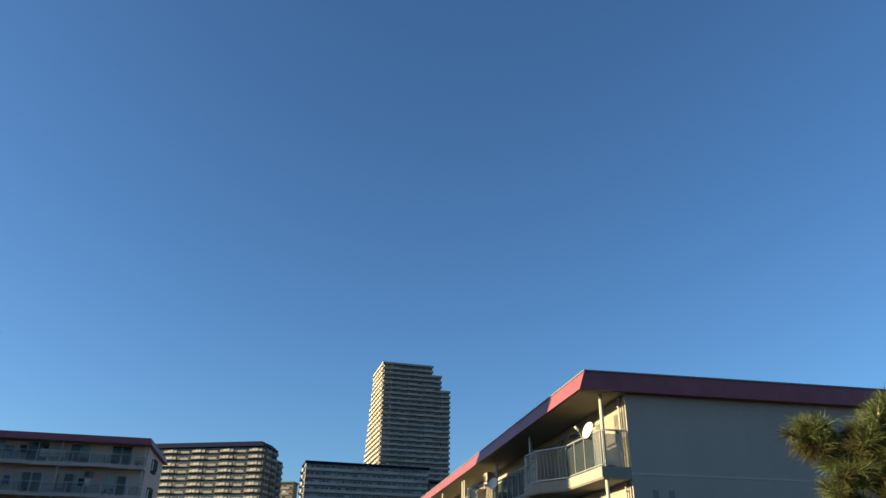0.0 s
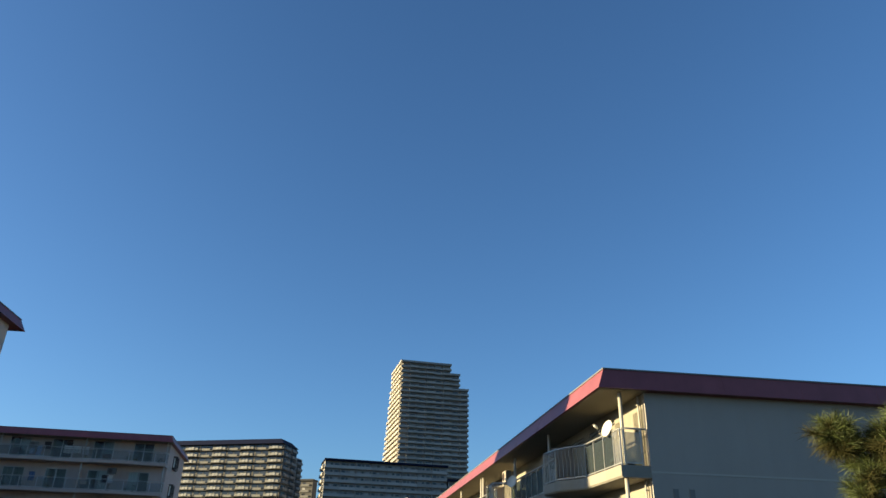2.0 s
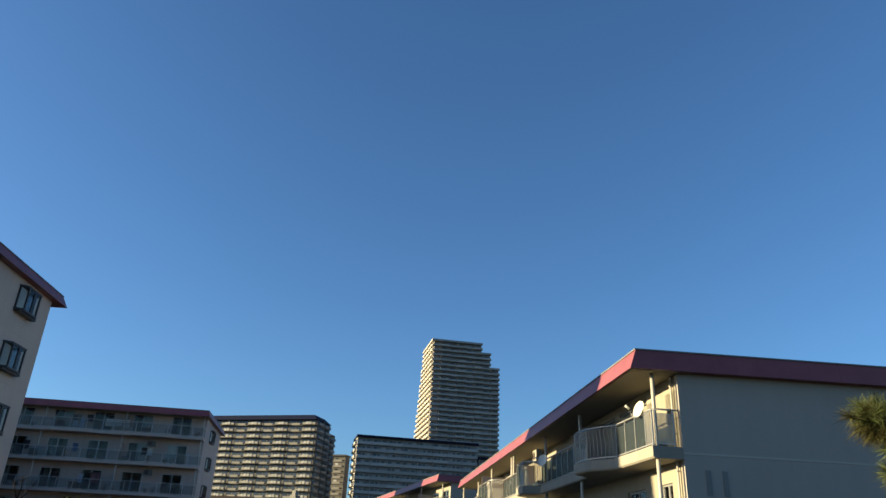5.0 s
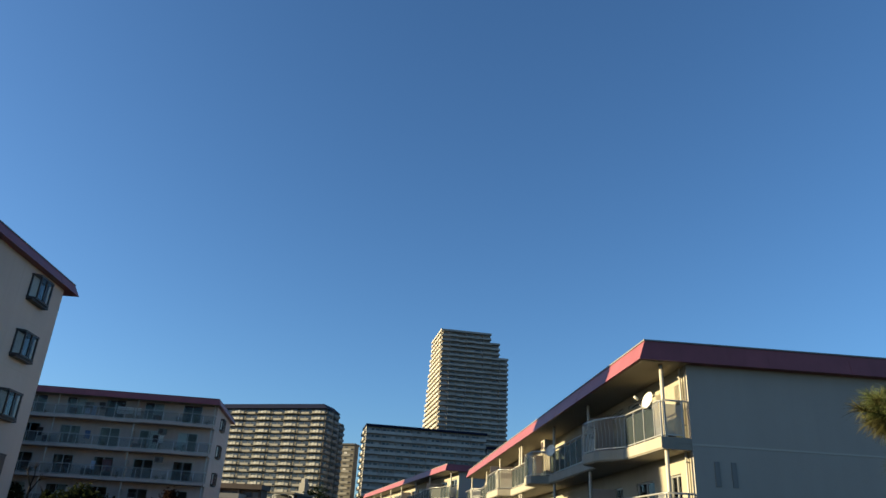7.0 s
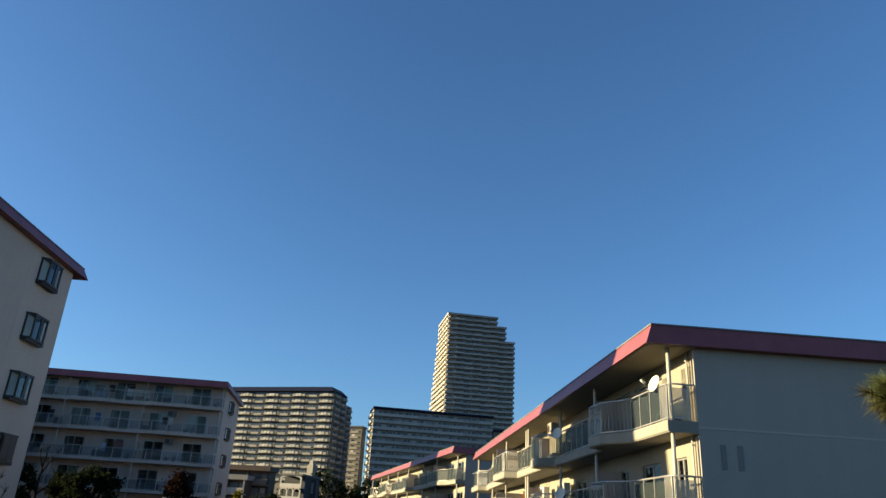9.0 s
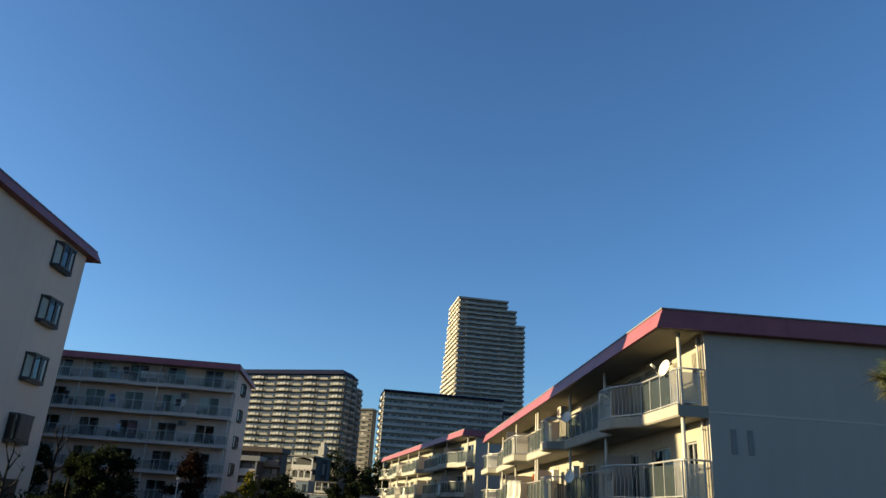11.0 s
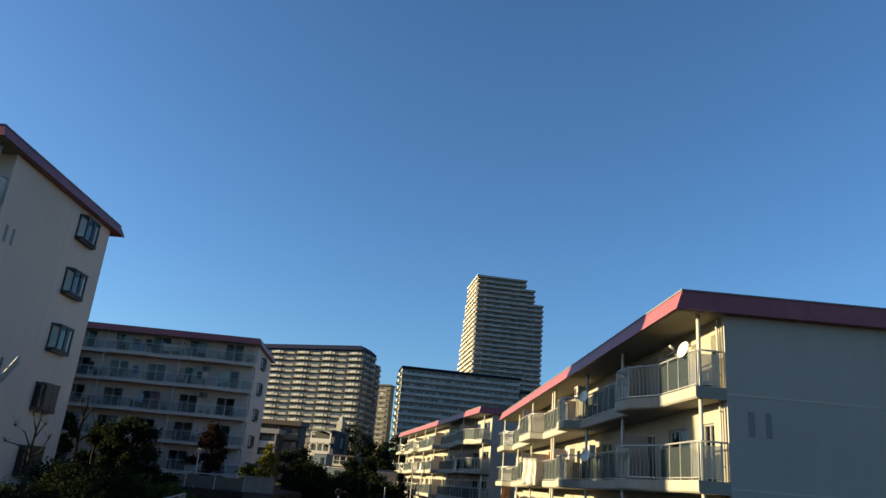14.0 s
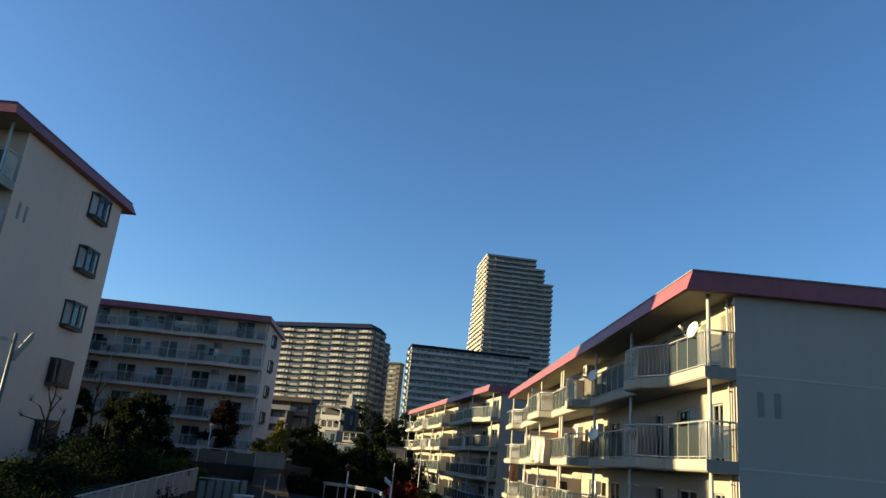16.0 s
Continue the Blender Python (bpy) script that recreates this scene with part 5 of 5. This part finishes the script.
for s, off, z in ((15.6, 1.0, 4.85), (17.9, 0.5, 3.5), (15.0, 0.5, 1.95), (19.0, 0.6, 1.95), (15.2, 0.5, -0.75), (1.9, 0.55, 3.4), (28.6, 0.5, 3.4), (30.0, 0.5, 0.7)):
    air_conditioner(on_near(s, off, z), "off-white air conditioner unit on the balcony", LAMPTAN if s == 15.6 else None)


def laundry(m, w, h, mat, label, fold=0.05, seed=0):
    """A cloth over a line: one wavy sheet with thickness, folded over at the top."""
    rng = random.Random(seed)
    t = thing("laundry", m, label, "laundry", "washing on the balconies")
    bm = bmesh.new()
    nx, nz = 10, 8
    ph = rng.uniform(0, 6)
    rows = []
    for j in range(nz + 1):
        z = -h * j / nz
        rows.append([bm.verts.new((w * i / nx + 0.02 * math.sin(j + ph), -fold * (0.3 + j / nz) * math.sin(i * 1.3 + ph + 0.25 * j), z + 0.02 * math.sin(i * 0.9 + ph))) for i in range(nx + 1)])
    for a, b in zip(rows, rows[1:]):
        for i in range(nx):
            bm.faces.new((a[i], a[i + 1], b[i + 1], b[i]))
    geo = bmesh.ops.solidify(bm, geom=bm.faces[:], thickness=0.02)
    part("cloth", bm, mat, t, smooth=True)
    bm = bmesh.new()
    add_tube(bm, [(-0.1, 0, 0.01), (w + 0.1, 0, 0.01)], 0.012, sides=6)
    part("line", bm, ALU, t)
    return t


for i, (s, off, z, w, h, mat, lab) in enumerate((
        (22.3, 2.42, 1.98, 0.9, 1.5, CLOTHW, "large cream blanket hung over the balcony rail"),
        (20.9, 1.2, 2.35, 0.35, 0.45, CLOTHO, "orange cloth drying on the balcony"),
        (36.3, 1.72, 0.38, 0.72, 1.3, REED, "brown reed blind hung from the balcony above"),
        (22.6, 1.95, -0.35, 0.4, 1.0, CLOTHW, "white shirt drying on the balcony"),
        (23.4, 1.6, -0.45, 0.4, 0.9, CLOTHB, "dark blue shirt drying on the balcony"),
        (20.8, 1.2, -0.4, 0.5, 0.75, REED, "tan towel drying on the balcony"),
        (19.4, 1.2, -0.4, 0.4, 0.9, DARKM, "dark cloth drying on the balcony"))):
    laundry(on_near(s, off, z) @ Matrix.Rotation(radians(50 if i == 0 else 90), 4, "Z"), w, h, mat, lab, seed=i)
mDinv = lambda s, off, z: mD @ Matrix.Translation((50.0 - s, -off, z))
for i, (s, off, z, w, h, mat) in enumerate(((30.0, 1.0, 0.3, 0.8, 0.9, CLOTHR), (28.5, 1.0, 0.3, 0.6, 0.8, CLOTHW), (32.6, 1.0, -2.3, 1.2, 1.0, CLOTHR), (26.5, 1.9, 2.6, 0.9, 1.2, CLOTHW), (7.4, 1.8, 2.7, 1.2, 1.1, CLOTHW), (4.0, 1.2, -2.2, 0.8, 0.9, CLOTHB))):
    laundry(mDinv(s, off, z), w, h, mat, "coloured washing on the balcony", seed=20 + i)
for i, (s, z, w, h, mat) in enumerate(((11.3, 11.9, 0.6, 0.7, DARKM), (12.5, 11.5, 0.45, 0.8, CLOTHP), (11.9, 11.5, 0.45, 0.9, CLOTHP), (9.5, 11.6, 0.75, 0.7, CLOTHW), (8.65, 11.6, 0.7, 0.65, CLOTHW), (7.85, 11.6, 0.6, 0.75, CLOTHW), (9.3, 11.95, 0.5, 0.3, DARKM), (13.2, 6.3, 0.5, 0.8, DARKM), (9.8, 6.5, 0.9, 1.1, CLOTHPINK), (10.8, 6.3, 0.4, 0.8, CLOTHP), (5.6, 9.1, 0.5, 0.7, DARKM), (5.0, 9.1, 0.4, 0.7, CLOTHW), (16.5, 9.1, 0.6, 0.8, DARKM), (12.0, 9.1, 0.5, 0.8, CLOTHB), (6.8, 3.6, 0.6, 0.8, DARKM), (3.4, 3.6, 0.5, 0.8, CLOTHW))):
    laundry(mL @ Matrix.Translation((42.0 - s, -0.75, z)), w, h, mat, "washing hung on the shaded balcony", seed=40 + i)

# drain pipes by the near corner
for z0, z1 in ((-1.9, 0.42), (0.8, 3.1), (3.5, 5.68)):
    t = thing("drain_pipe", m_near @ Matrix.Translation((40.6 - 0.32, -0.09, z0)), "cream painted drain pipe on the wall", "pipe", "drain pipes")
    bm = bmesh.new()
    add_tube(bm, [(0, 0, 0), (0, 0, z1 - z0)], 0.035, sides=8)
    part("pipe", bm, POSTM, t, smooth=True)
    for zz in (0.4, (z1 - z0) - 0.3):
        block("bracket", -0.05, -0.045, zz, 0.05, 0.08, zz + 0.03, POSTM, t)

# grey dish on the end wall of the farther cream block
satellite_dish(mD @ Matrix.Translation((50.25, 1.2, 4.3)) @ Matrix.Rotation(radians(60), 4, "Z"), "grey satellite dish on the end wall")
# air conditioners under the soffits of the shaded pale block
for s, z in ((5.2, 9.2), (5.0, 6.5), (12.6, 12.0 - 0.75), (20.0, 9.2)):
    air_conditioner(mL @ Matrix.Translation((42.0 - s, -0.9, z)), "grey air conditioner hung below the balcony above", LAMPGREY)


def potted_plant(m, h, seed, label):
    t = thing("potted_plant", m, label, "plant", "potted plants on the balconies")
    bm = bmesh.new()
    bmesh.ops.create_cone(bm, cap_ends=True, segments=12, radius1=0.11, radius2=0.15, depth=0.26, matrix=pose(0, 0, 0.13))
    part("pot", bm, SHUTTER, t)
    rng = random.Random(seed)
    bm = bmesh.new()
    for i in range(70):
        a, r, zz = rng.uniform(0, 6.28), rng.uniform(0.02, 0.24), 0.27 + h * rng.random() ** 1.3
        p, d = Vector((r * math.cos(a), r * math.sin(a), zz)), Vector((math.cos(a), math.sin(a), rng.uniform(-0.2, 0.9))).normalized()
        n = d.cross(Vector((0, 0, 1))).normalized() * 0.035
        bm.faces.new([bm.verts.new(q) for q in (p, p + d * 0.07 + n, p + d * 0.16, p + d * 0.07 - n)])
    add_tube(bm, [(0, 0, 0.2), (0.01, 0, 0.27 + h * 0.7)], 0.012, sides=5)
    part("foliage", bm, LEAF_GREEN, t)
    return t


for i, (s, lv, h) in enumerate(((3.6, 10.25, 0.35), (2.9, 10.25, 0.3), (0.7, 10.25, 0.3), (16.2, 10.25, 0.25), (19.6, 10.25, 0.3), (3.3, 7.5, 0.4), (10.2, 7.5, 0.35), (12.6, 7.5, 0.5), (17.3, 7.5, 0.3), (8.3, 4.72, 0.5), (1.2, 4.72, 0.45), (4.6, 4.72, 0.3))):
    potted_plant(mL @ Matrix.Translation((42.0 - s, -0.62, lv + 0.02)), h, 300 + i, "small dark potted plant on the balcony floor")
rng = random.Random(77)
for lv in (10.25, 7.5, 4.72, 1.98):
    for k in range(5):
        s = 1.5 + 3.75 * rng.randrange(7) + rng.uniform(-0.6, 2.6)
        potted_plant(mL @ Matrix.Translation((42.0 - s, -rng.uniform(0.45, 0.85), lv + 0.02)), rng.uniform(0.25, 0.75), rng.randrange(999), "dark potted plant behind the glass balcony panel")


def storage_crate(m, w, h, mat, label):
    """A lidded box with two feet."""
    t = thing("storage_box", m, label, "storage box", "boxes on the balconies")
    block("body", 0, 0, 0.03, w, 0.4, h, mat, t)
    block("lid", -0.02, -0.02, h + 0.002, w + 0.02, 0.42, h + 0.05, mat, t)
    for x in (0.04, w - 0.1):
        block("foot", x, 0.03, 0, x + 0.06, 0.37, 0.028, mat, t)
    return t


for i, (s, lv, w, h, mat) in enumerate(((6.0, 10.25, 0.8, 0.7, DARKM), (14.0, 10.25, 0.6, 0.9, SHUTTER), (7.4, 7.5, 0.9, 0.6, LAMPGREY), (15.8, 7.5, 0.6, 0.8, DARKM), (20.4, 7.5, 0.7, 0.6, SHUTTER), (2.4, 4.72, 0.7, 0.7, DARKM), (11.6, 4.72, 0.9, 0.8, SHUTTER), (17.0, 4.72, 0.8, 0.6, LAMPGREY), (5.6, 1.98, 0.8, 0.7, DARKM))):
    storage_crate(mL @ Matrix.Translation((42.0 - s, -0.7, lv + 0.022)), w, h, mat, "dark lidded storage box on the shaded balcony")
for s, lv, w, h, mat in ((9.0, 3.3, 0.7, 0.8, PLASTIC), (14.4, 3.3, 0.6, 1.0, SHUTTER), (17.2, 3.3, 0.8, 0.7, LAMPGREY), (21.2, 0.6, 0.7, 0.9, PLASTIC), (18.2, 0.6, 0.6, 1.1, SHUTTER), (10.4, 0.6, 0.8, 0.7, DARKM), (24.6, 3.3, 0.7, 1.0, SHUTTER)):
    storage_crate(on_near(s, 0.55, lv + 0.022), w, h, mat, "lidded storage box standing on the balcony")
